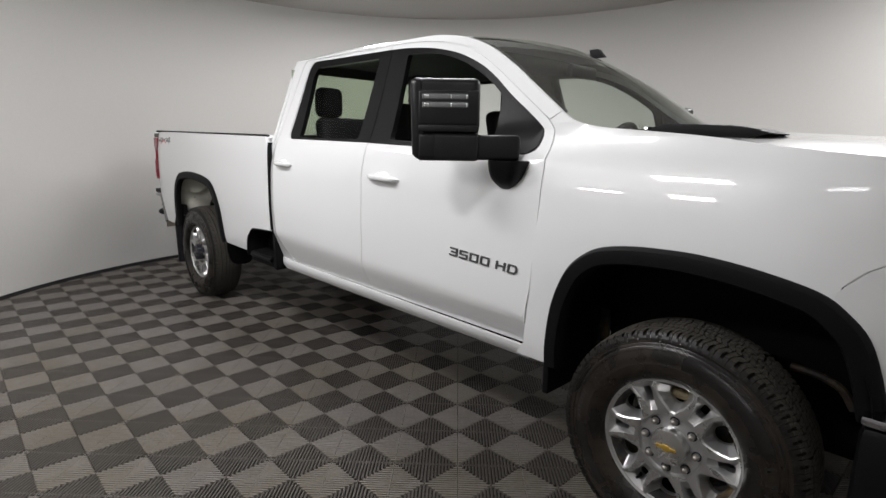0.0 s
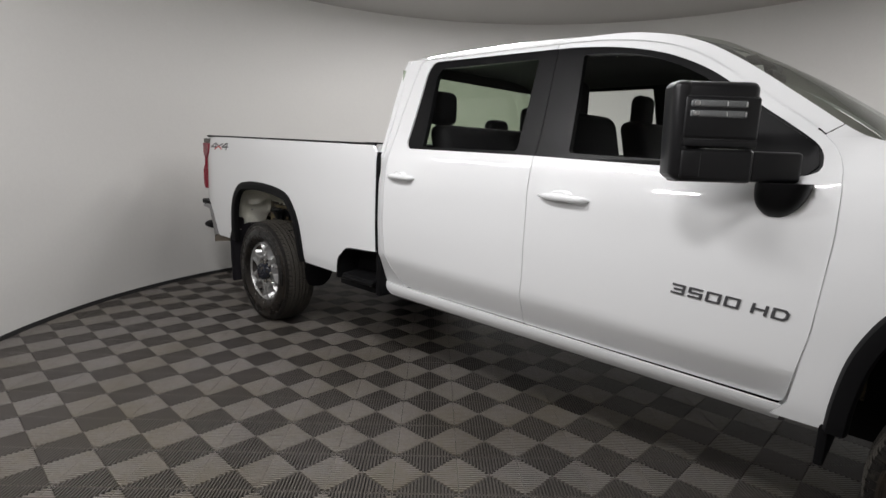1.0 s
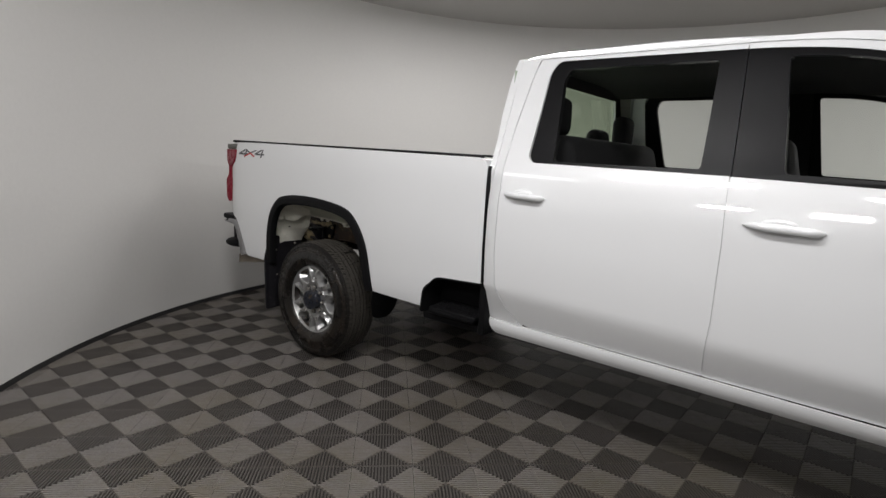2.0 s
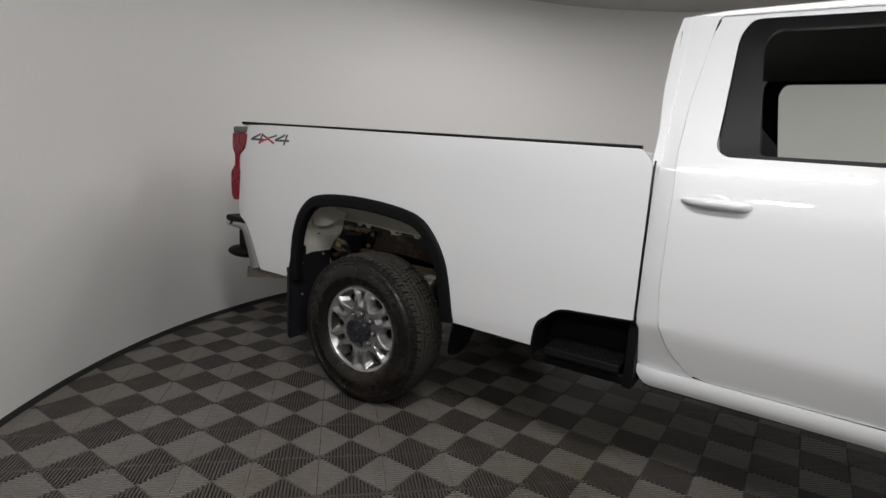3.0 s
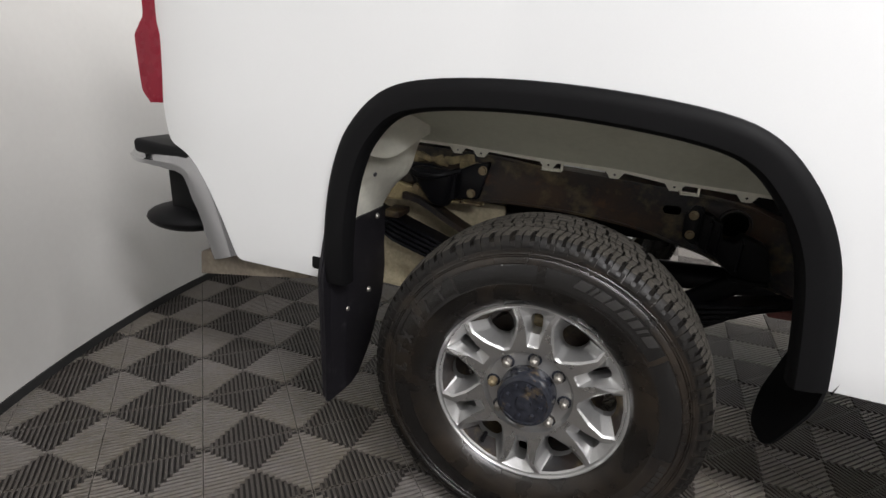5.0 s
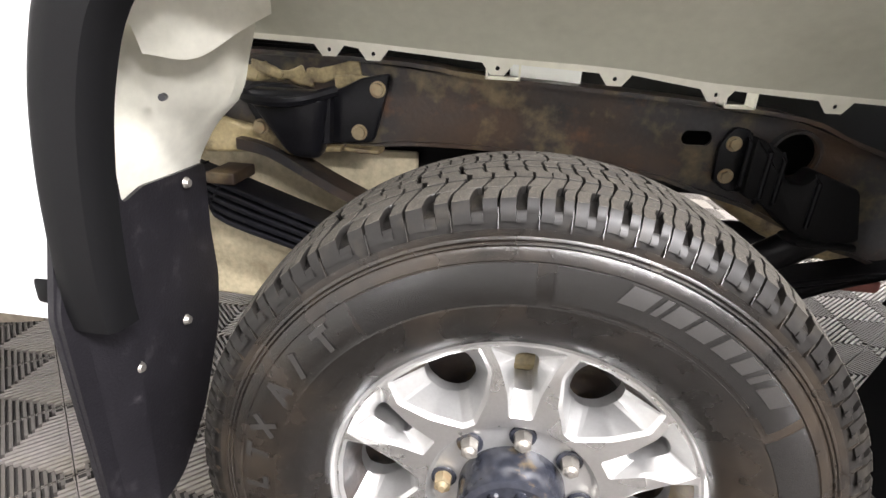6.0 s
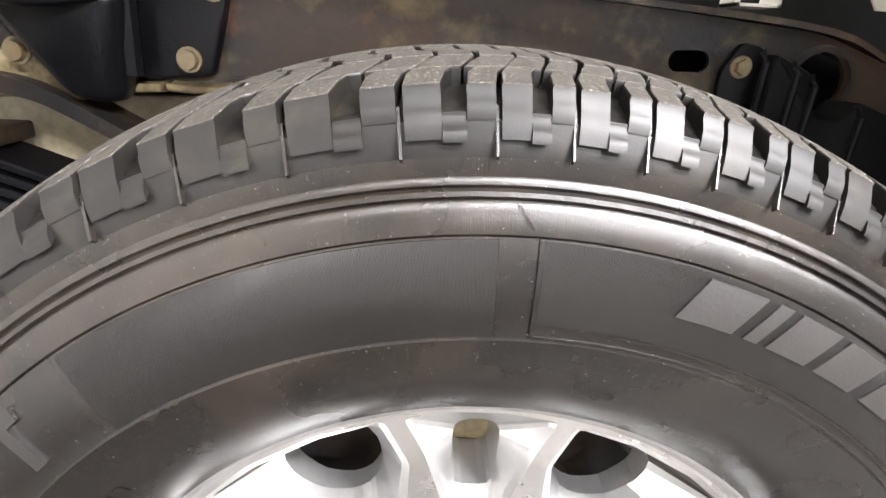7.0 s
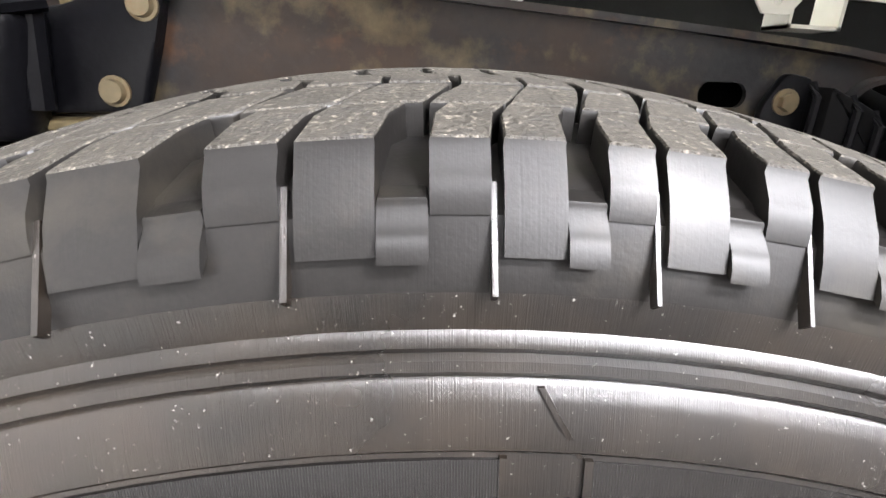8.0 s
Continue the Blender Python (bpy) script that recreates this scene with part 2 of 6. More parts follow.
CLEAR_LENS = material("clear_lamp_lens", (0.24, 0.25, 0.25), 0.12, metal=0.4, vary=0.4, fine=500, bump=0.0)
DARK_RED = material("red_primer_part", (0.16, 0.045, 0.035), 0.6, vary=0.3, scale=15)
RUBBER_MATT = material("matt_tyre_lettering", (0.0175, 0.0162, 0.0150), 0.46, vary=0.2, scale=30, fine=500, bump=0.3, bump_dist=0.0004)
GLASS = glass("clear_side_glass", (0.93, 0.95, 0.93), 1.14)
TINT = glass("green_tinted_glass", (0.42, 0.50, 0.38))
SCREEN = glass("windscreen_glass", (0.78, 0.85, 0.77), 1.9)

# ---- building helpers ----
def part(name, bm, mat, parent=None, label="", smooth=True, angle=35):
    """Links a bmesh as one mesh object under a thing or under a part."""
    me = bpy.data.meshes.new(name)
    bmesh.ops.remove_doubles(bm, verts=bm.verts, dist=1e-5)
    bmesh.ops.recalc_face_normals(bm, faces=bm.faces)
    bm.to_mesh(me)
    bm.free()
    for m in (mat if isinstance(mat, (list, tuple)) else [mat]):
        me.materials.append(m)
    if smooth:
        me.polygons.foreach_set("use_smooth", [True] * len(me.polygons))
        me.set_sharp_from_angle(angle=radians(angle))
    ob = new(name, me)
    if parent is not None:
        ob.parent = parent
    if label:
        tagged(ob, label)
    return ob


def thing(name, label, category, group="", kind="", at=(0, 0, 0)):
    ob = new(name)
    ob.empty_display_size = 0.1
    ob.location = at
    return tagged(ob, label, category, group, kind)


def curve(table):
    """A smooth function through (x, value) pairs."""
    xs, ys = [p[0] for p in table], [p[1] for p in table]
    d = [(ys[i + 1] - ys[i]) / (xs[i + 1] - xs[i]) for i in range(len(xs) - 1)]
    m = [d[0]] + [0.0 if d[i - 1] * d[i] <= 0 else 2 * d[i - 1] * d[i] / (d[i - 1] + d[i]) for i in range(1, len(d))] + [d[-1]]

    def at(x):
        if x <= xs[0]:
            return ys[0] + m[0] * (x - xs[0])
        if x >= xs[-1]:
            return ys[-1] + m[-1] * (x - xs[-1])
        i = max(k for k in range(len(xs) - 1) if xs[k] <= x)
        h = xs[i + 1] - xs[i]
        t = (x - xs[i]) / h
        return ((1 + 2 * t) * (1 - t) ** 2 * ys[i] + t * (1 - t) ** 2 * h * m[i] + t * t * (3 - 2 * t) * ys[i + 1] + t * t * (t - 1) * h * m[i + 1])
    return at


def rounded(points, radius=0.02, steps=4):
    """Rounds the corners of a closed outline; a point may bring its own radius as a third number."""
    out, n = [], len(points)
    for i in range(n):
        p, a, b = Vector(points[i][:2]), Vector(points[i - 1][:2]), Vector(points[(i + 1) % n][:2])
        r = points[i][2] if len(points[i]) > 2 else radius
        r = min(r, 0.45 * (a - p).length, 0.45 * (b - p).length)
        s, e = p + (a - p).normalized() * r, p + (b - p).normalized() * r
        if r < 1e-4:
            out.append(p)
            continue
        for k in range(steps + 1):
            t = k / steps
            out.append((1 - t) ** 2 * s + 2 * t * (1 - t) * p + t * t * e)
    return out


def smooth_line(points, steps=5):
    """A Catmull-Rom line through the points."""
    v = [Vector(p) for p in points]
    v = [2 * v[0] - v[1]] + v + [2 * v[-1] - v[-2]]
    out = []
    for i in range(1, len(v) - 2):
        a, b, c, d = v[i - 1:i + 3]
        for k in range(steps):
            t = k / steps
            out.append(0.5 * (2 * b + (c - a) * t + (2 * a - 5 * b + 4 * c - d) * t * t + (3 * b - a - 3 * c + d) * t ** 3))
    return out + [v[-2]]


def panel(outline, depth_at, side=-1, step_x=0.12, step_z=0.035, flange=0.018):
    """A pressed sheet: a side outline in x and z, bent to y = side * depth_at(x, z), its edge turned inwards."""
    bm = bmesh.new()
    bm.faces.new([bm.verts.new((p[0], 0, p[1])) for p in outline])
    xs, zs = [p[0] for p in outline], [p[1] for p in outline]
    for axis, lo, hi, step in ((0, min(xs), max(xs), step_x), (2, min(zs), max(zs), step_z)):
        k = lo + step
        while k < hi - 1e-3:
            at, no = [0, 0, 0], [0, 0, 0]
            at[axis], no[axis] = k, 1
            bmesh.ops.bisect_plane(bm, geom=bm.verts[:] + bm.edges[:] + bm.faces[:], dist=1e-5, plane_co=at, plane_no=no)
            k += step
    bmesh.ops.triangulate(bm, faces=[f for f in bm.faces if len(f.verts) > 4])
    for v in bm.verts:
        v.co.y = side * depth_at(v.co.x, v.co.z)
    rim = [e for e in bm.edges if len(e.link_faces) == 1]
    made = bmesh.ops.extrude_edge_only(bm, edges=rim)["geom"]
    for v in made:
        if isinstance(v, bmesh.types.BMVert):
            v.co.y -= side * flange
    return bm


def add_box(bm, lo, hi, bevel=0.0, turn=None, segments=2, mat_index=0):
    """Adds a box between two corners, its edges rounded."""
    made = bmesh.ops.create_cube(bm, size=1.0)["verts"]
    c, s = [(a + b) / 2 for a, b in zip(lo, hi)], [abs(b - a) for a, b in zip(lo, hi)]
    m = Matrix.Translation(c) @ (turn or Matrix()) @ Matrix.Diagonal((*s, 1))
    bmesh.ops.transform(bm, matrix=m, verts=made)
    edges = list({e for v in made for e in v.link_edges})
    if mat_index:
        for f in {f for v in made for f in v.link_faces}:
            f.material_index = mat_index
    if bevel:
        bmesh.ops.bevel(bm, geom=edges, offset=bevel, segments=segments, affect="EDGES", profile=0.5)
    return bm


def box(lo, hi, bevel=0.0, turn=None):
    return add_box(bmesh.new(), lo, hi, bevel, turn)


def add_cyl(bm, a, b, radius, radius2=None, sides=16, caps=True):
    """Adds a cylinder or cone from point a to point b."""
    a, b = Vector(a), Vector(b)
    d = b - a
    m = Matrix.Translation((a + b) / 2) @ d.to_track_quat("Z", "Y").to_matrix().to_4x4()
    bmesh.ops.create_cone(bm, cap_ends=caps, segments=sides, radius1=radius, radius2=radius if radius2 is None else radius2, depth=d.length, matrix=m)
    return bm


def tube(points, radius, sides=10, flat=1.0):
    """A round bar along a line of points."""
    bm, pts, rings = bmesh.new(), [Vector(p) for p in points], []
    for i, p in enumerate(pts):
        d = (pts[min(i + 1, len(pts) - 1)] - pts[max(i - 1, 0)]).normalized()
        up = Vector((0, 0, 1)) if abs(d.z) < 0.9 else Vector((1, 0, 0))
        sx = d.cross(up).normalized()
        sz = sx.cross(d)
        r = radius[i] if isinstance(radius, (list, tuple)) else radius
        rings.append([bm.verts.new(p + r * (math.cos(a) * sx + flat * math.sin(a) * sz)) for a in (2 * math.pi * k / sides for k in range(sides))])
    for r0, r1 in zip(rings, rings[1:]):
        for k in range(sides):
            bm.faces.new((r0[k], r0[(k + 1) % sides], r1[(k + 1) % sides], r1[k]))
    bm.faces.new(rings[0])
    bm.faces.new(rings[-1])
    return bm


def prism(outline, y0, y1, bevel=0.0):
    """A plate: an outline in x and z between two y."""
    bm = bmesh.new()
    low = bm.faces.new([bm.verts.new((p[0], y0, p[1])) for p in outline])
    up = bmesh.ops.extrude_face_region(bm, geom=[low])["geom"]
    for v in up:
        if isinstance(v, bmesh.types.BMVert):
            v.co.y = y1
    if bevel:
        bmesh.ops.bevel(bm, geom=[e for e in bm.edges if abs(e.verts[0].co.y - e.verts[1].co.y) < 1e-6], offset=bevel, segments=2, affect="EDGES", profile=0.5)
    return bm


def grid_surface(nu, nv, at):
    """A sheet of nu by nv quads, its points given by at(u, v) for u and v from 0 to 1."""
    bm = bmesh.new()
    v = [[bm.verts.new(at(i / nu, j / nv)) for j in range(nv + 1)] for i in range(nu + 1)]
    for i in range(nu):
        for j in range(nv):
            bm.faces.new((v[i][j], v[i + 1][j], v[i + 1][j + 1], v[i][j + 1]))
    return bm


def thicken(bm, depth):
    """Gives a sheet a thickness."""
    bmesh.ops.solidify(bm, geom=bm.faces[:], thickness=depth)
    return bm


def lathe(profile, sides=96, close=False):
    """Turns a profile of (radius, y) round the y axis."""
    bm, rings = bmesh.new(), []
    for k in range(sides):
        a = 2 * math.pi * k / sides
        rings.append([bm.verts.new((r * math.sin(a), y, r * math.cos(a))) for r, y in profile])
    n = len(profile)
    for k in range(sides):
        p, q = rings[k], rings[(k + 1) % sides]
        for i in range(n if close else n - 1):
            j = (i + 1) % n
            bm.faces.new((p[i], p[j], q[j], q[i]))
    return bm

# ---- the booth: floor, wall, ceiling ----
def arc_wall():
    """The curved wall, open towards the hall on one side, with thickness."""
    bm, n = bmesh.new(), 120
    a0, a1 = radians(-20), radians(229)
    rows = []
    for k in range(n + 1):
        a = a0 + (a1 - a0) * k / n
        c, s = math.cos(a), math.sin(a)
        rows.append([bm.verts.new((ROOM_X + r * c, ROOM_Y + r * s, z)) for r, z in
                     ((ROOM_R, 0.0), (ROOM_R, ROOM_H), (ROOM_R + 0.08, ROOM_H), (ROOM_R + 0.08, 0.0))])
    for p, q in zip(rows, rows[1:]):
        for i in range(4):
            bm.faces.new((p[i], p[(i + 1) % 4], q[(i + 1) % 4], q[i]))
    bm.faces.new(rows[0])
    bm.faces.new(rows[-1])
    return bm


tagged(part("wall_curved", arc_wall(), WALL), "smooth curved off-white booth wall", "wall", kind="structure")


def arc_strip(r0, r1, z0, z1, a0, a1, n=120):
    bm, rows = bmesh.new(), []
    for k in range(n + 1):
        a = a0 + (a1 - a0) * k / n
        rows.append([bm.verts.new((ROOM_X + r * math.cos(a), ROOM_Y + r * math.sin(a), z)) for r, z in ((r0, z0), (r0, z1), (r1, z1), (r1, z0))])
    for p, q in zip(rows, rows[1:]):
        for i in range(4):
            bm.faces.new((p[i], p[(i + 1) % 4], q[(i + 1) % 4], q[i]))
    return bm


tagged(part("baseboard", arc_strip(ROOM_R - 0.008, ROOM_R - 0.002, 0.0, 0.035, radians(-20), radians(229)), RUBBER_TRIM),
       "thin black strip along the foot of the curved wall", "baseboard", kind="structure")
END_A = (ROOM_X + (ROOM_R + 0.04) * math.cos(radians(-20)), ROOM_Y + (ROOM_R + 0.04) * math.sin(radians(-20)))
END_B = (ROOM_X + (ROOM_R + 0.04) * math.cos(radians(229)), ROOM_Y + (ROOM_R + 0.04) * math.sin(radians(229)))


def wall_between(name, a, b, label):
    d = Vector((b[0] - a[0], b[1] - a[1], 0))
    bm = bmesh.new()
    turn = Matrix.Rotation(math.atan2(d.y, d.x), 4, "Z")
    mid = ((a[0] + b[0]) / 2, (a[1] + b[1]) / 2)
    add_box(bm, (mid[0] - d.length / 2, mid[1] - 0.04, 0), (mid[0] + d.length / 2, mid[1] + 0.04, ROOM_H), turn=turn)
    tagged(part(name, bm, HALL, smooth=False), label, "wall", kind="structure")


# unseen walls that close the room; their grey holds back bounce light
wall_between("wall_east", END_A, (6.6, -5.2), "unseen grey wall added at the hall opening")
wall_between("wall_south", (6.6, -5.24), (-2.0, -5.24), "unseen grey back wall added behind the hall")
wall_between("wall_west", (-2.0, -5.2), END_B, "unseen grey wall added beside the booth opening")
tagged(part("ceiling", box((-2.2, -5.3, ROOM_H), (6.8, 4.4, ROOM_H + 0.1)), CEILING, smooth=False), "flat grey painted ceiling over the booth", "ceiling", kind="structure")
for lx, ly, ll, lw, turn, tilt, drop, watts in LIGHTS:
    lamp_body = thing("ceiling_light", "slim panel light on a short rod under the ceiling, out of view", "ceiling light", group="ceiling lights", at=(lx, ly, ROOM_H))
    lamp_body.rotation_euler = (0, 0, radians(turn))
    head = box((-ll / 2 - 0.03, -lw / 2 - 0.03, -0.02), (ll / 2 + 0.03, lw / 2 + 0.03, 0.02), 0.005)
    bmesh.ops.transform(head, matrix=pose(0, 0, -drop + 0.018, tilt, 0, 0), verts=head.verts)
    part("frame", head, GLOSSBLACK, lamp_body)
    part("rod", add_cyl(bmesh.new(), (0, 0, -drop), (0, 0, 0), 0.015), GLOSSBLACK, lamp_body)

# ---- the pickup truck: nose towards +x, rear axle over the origin ----
truck = thing("pickup_truck", "white four-door heavy-duty pickup truck with black wheel-arch flares", "pickup truck")
DOOR_W = curve([(0.48, 0.842), (0.54, 0.872), (0.60, 0.900), (0.70, 0.940), (0.765, 0.9655), (0.778, 0.9700), (0.790, 0.9728), (0.81, 0.9745), (0.85, 0.9765), (1.0, 0.981), (1.18, 0.9765), (1.24, 0.9722), (1.28, 0.9655), (1.32, 0.9562), (1.38, 0.939), (1.44, 0.912),
                (1.50, 0.884), (1.70, 0.806), (1.95, 0.714), (2.0, 0.69)])
BED_W = curve([(0.55, 0.945), (0.62, 0.962), (0.80, 0.972), (1.0, 0.977), (1.2, 0.974), (1.34, 0.970), (1.42, 0.962), (1.48, 0.950), (1.52, 0.936)])
FENDER_W = curve([(0.50, 0.93), (0.60, 0.955), (0.80, 0.975), (1.0, 0.988), (1.10, 0.9875), (1.18, 0.981), (1.24, 0.972), (1.28, 0.963), (1.32, 0.950), (1.38, 0.922), (1.42, 0.893), (1.46, 0.852), (1.49, 0.808), (1.51, 0.772), (1.57, 0.70)])


def door_y(x, z):
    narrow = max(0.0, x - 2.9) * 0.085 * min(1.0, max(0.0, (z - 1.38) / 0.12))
    dip = 0.030 * max(0.0, x - 1.5) * min(1.0, max(0.0, (1.05 - z) / 0.2)) * min(1.0, max(0.0, (z - 0.56) / 0.15))   # the crease falls towards the nose
    corner = 4.5 * max(0.0, 1.51 - x) ** 2 * min(1.0, max(0.0, (1.58 - z) / 0.25))
    return DOOR_W(z + dip) - narrow - corner


def bed_y(x, z):
    return BED_W(z) - max(0.0, -0.92 - x) ** 2 * 1.0


def fender_y(x, z):
    own = FENDER_W(z) - max(0.0, x - 4.6) ** 2 * 0.9
    blend = min(1.0, max(0.0, (3.98 - x) / 0.24)) * min(1.0, max(0.0, (z - 1.05) / 0.2))   # runs into the door and the windscreen pillar
    blend = blend * blend * (3 - 2 * blend)
    return own + (door_y(x, z) - own) * blend


REAR_ARCH = smooth_line([(-0.580, 0.60), (-0.573, 0.70), (-0.560, 0.815), (-0.536, 0.92), (-0.494, 1.015), (-0.415, 1.097), (-0.31, 1.132), (-0.115, 1.145), (0.10, 1.136),
                         (0.292, 1.110), (0.395, 1.071), (0.473, 0.995), (0.528, 0.90), (0.560, 0.79), (0.592, 0.59)], 4)
FRONT_ARCH = smooth_line([(3.822, 0.54), (3.832, 0.66), (3.856, 0.80), (3.896, 0.91), (3.950, 0.998), (4.038, 1.064), (4.155, 1.092), (4.300, 1.102), (4.428, 1.100), (4.588, 1.081),
                          (4.724, 1.047), (4.793, 1.000), (4.852, 0.927), (4.893, 0.806), (4.915, 0.70)], 4)


def inward(line, d):
    """The line moved to its right by d."""
    out = []
    for i, p in enumerate(line):
        t = (line[min(i + 1, len(line) - 1)] - line[max(i - 1, 0)]).normalized()
        out.append(p + d * Vector((t.y, -t.x)))
    return out


def flare(line, side, surface, out=0.020, width=0.068):
    """A wheel-arch moulding: a rounded strip along the arch with a lip turned inwards."""
    bm, rows = bmesh.new(), []
    for i, p in enumerate(line):
        t = (line[min(i + 1, len(line) - 1)] - line[max(i - 1, 0)]).normalized()
        n = Vector((t.y, -t.x))
        row = []
        for d, o in ((0.0, -0.004), (0.002, 0.010), (0.012, out * 0.9), (0.030, out), (width - 0.008, out * 0.85), (width, out * 0.3), (width + 0.002, -0.012), (width + 0.003, -0.026)):
            q = p + d * n
            row.append(bm.verts.new((q.x, side * (surface(q.x, q.y) + o), q.y)))
        rows.append(row)
    for a, b in zip(rows, rows[1:]):
        for k in range(len(a) - 1):
            bm.faces.new((a[k], a[k + 1], b[k + 1], b[k]))
    return bm


def close_set(line):
    """Points of a line for rounded(), kept as they are."""
    return [(p.x, p.y, 0.0) for p in line]


# the gap round the front door's frame and along the roof, from the fender seam backwards
ROOF_GAP = smooth_line([(3.682, 1.5385), (3.655, 1.559), (3.57, 1.619), (3.465, 1.692), (3.35, 1.772), (3.24, 1.842), (3.13, 1.895), (2.98, 1.936), (2.80, 1.962), (2.60, 1.974), (2.51, 1.9755)], 4)
PILLAR_EDGE = smooth_line([(2.60, 1.996), (2.80, 1.993), (2.95, 1.980), (3.10, 1.950), (3.24, 1.897), (3.40, 1.803), (3.56, 1.692), (3.65, 1.6285), (3.726, 1.574)], 4)
FRAME_EDGE = smooth_line([(3.70, 1.43), (3.690, 1.47), (3.655, 1.513), (3.565, 1.578), (3.455, 1.652), (3.36, 1.725), (3.262, 1.791), (3.15, 1.846), (3.03, 1.888), (2.85, 1.925), (2.65, 1.946), (2.5225, 1.951)], 3)
for s in (-1, 1):
    # bed side, with the cut-out for the step at its front lower corner
    under_arch = inward(REAR_ARCH, 0.02)
    bed_outline = (rounded([(-0.872, 0.602, 0.02), (-0.910, 0.72), (-0.955, 0.822, 0.04), (-1.008, 0.892, 0.04), (-1.100, 0.918, 0.03), (-1.115, 1.00), (-1.105, 1.30), (-1.085, 1.508, 0.02), (1.385, 1.462, 0.02), (1.430, 1.41, 0.03), (1.432, 1.20), (1.432, 0.795, 0.005),
                            (1.11, 0.778, 0.05), (1.018, 0.67, 0.03), (1.008, 0.577, 0.005)], 0.05)
                   + [p for p in reversed(under_arch)])
    part("bed_side", panel(bed_outline, bed_y, s, 0.11, 0.04), WHITE, truck)
    part("bed_rail_cap", tube(smooth_line([(-1.075, s * 0.93, 1.510), (0.2, s * 0.93, 1.488), (1.375, s * 0.93, 1.467)], 4), 0.016, 8, 0.6), BLACK, truck, "black plastic cap along the bed rail")
    part("fender_flare", flare(REAR_ARCH, s, bed_y), BLACK, truck, "black plastic wheel-arch flare")
    part("fender_flare", flare(FRONT_ARCH, s, fender_y, 0.030, 0.068), BLACK, truck, "black plastic wheel-arch flare")
    # front fender
    fender_outline = ([(3.665, 0.535), (3.712, 0.60), (3.754, 0.864), (3.778, 1.195), (3.775, 1.34), (3.763, 1.42), (3.747, 1.46), (3.726, 1.495), (3.697, 1.526), (3.684, 1.538), (3.729, 1.572), (3.758, 1.553), (3.79, 1.535), (3.83, 1.521), (3.88, 1.511), (3.95, 1.503)]
                      + [(4.1, 1.491), (4.2, 1.483), (4.3, 1.474), (4.4, 1.463), (4.52, 1.446), (4.68, 1.428), (4.85, 1.412), (5.05, 1.388)] + [(5.06, 1.22), (4.95, 1.19), (4.868, 1.146), (4.818, 1.115), (4.775, 1.068)]
                      + [tuple(p) for p in reversed(inward(FRONT_ARCH[:-14], 0.02))] + [(3.80, 0.535)])
    part("front_fender", panel([Vector(p[:2]) for p in fender_outline], fender_y, s, 0.08, 0.03), WHITE, truck)
    part("front_corner", panel(rounded([(4.735, 1.030), (4.773, 1.060), (4.820, 1.1115), (4.870, 1.1428), (4.952, 1.187), (5.06, 1.2172), (5.06, 0.76), (4.90, 0.745), (4.875, 0.82), (4.825, 0.915), (4.755, 0.985)], 0.004), fender_y, s, 0.08, 0.03), WHITE, truck)
    # rear door with its white window frame
    rear_door_outline = rounded([(1.66, 0.598, 0.06), (1.572, 0.69, 0.05), (1.527, 0.80), (1.517, 0.95), (1.517, 1.30), (1.503, 1.45), (1.509, 1.65), (1.545, 1.93, 0.03), (1.56, 1.978, 0.02),
                                 (2.518, 1.972, 0.004), (2.518, 1.952, 0.004), (1.665, 1.964, 0.03), (1.630, 1.90), (1.625, 1.478, 0.02), (1.66, 1.447, 0.02), (2.552, 1.430, 0.003), (2.566, 1.17),
                                 (2.564, 0.852), (2.540, 0.585, 0.01)], 0.03)
    rear_door = part("rear_door", panel(rear_door_outline, door_y, s, 0.10, 0.03), WHITE, truck)
    front_door_outline = rounded([(2.5445, 0.584, 0.01), (2.5685, 0.852), (2.5705, 1.17), (2.5565, 1.429, 0.003), (3.66, 1.392, 0.02), (3.695, 1.410, 0.01)] + close_set(FRAME_EDGE)
                                 + [(2.5225, 1.972, 0.002)] + close_set(reversed(inward(ROOF_GAP, -0.003)[2:-2]))
                                 + [(3.692, 1.524), (3.721, 1.493), (3.742, 1.459), (3.758, 1.42), (3.770, 1.34), (3.773, 1.195), (3.749, 0.864), (3.70, 0.60, 0.02), (3.685, 0.570, 0.02)], 0.03)
    front_door = part("front_door", panel(front_door_outline, door_y, s, 0.10, 0.03), WHITE, truck)
    # cab shell: rear corner, roof rail and windscreen pillar in one pressing
    shell_outline = rounded([(1.452, 0.597, 0.005), (1.446, 0.66), (1.440, 0.80), (1.439, 1.20), (1.437, 1.43), (1.418, 1.50), (1.400, 1.70), (1.402, 1.88), (1.415, 1.99, 0.01)] + close_set(PILLAR_EDGE)
                            + [(3.681, 1.5415, 0.001)] + close_set(inward(ROOF_GAP, 0.003)[4:])
                            + [(1.55, 1.985, 0.02), (1.540, 1.93), (1.504, 1.65), (1.498, 1.45), (1.512, 1.30), (1.512, 0.95), (1.522, 0.80), (1.567, 0.69, 0.05), (1.652, 0.597, 0.005)], 0.03)
    # far trim paler: windscreen reflection is put into its grey
    part("pillar_trim", panel([Vector(p) for p in shell_outline], lambda x, z: door_y(x, z) - 0.05, s, 0.12, 0.05, 0.002), GLARE_PILLAR if s > 0 else CLOTH, truck, "cloth-covered inner pillar trim")
    part("cab_shell", panel(shell_outline, door_y, s, 0.10, 0.03), WHITE, truck)
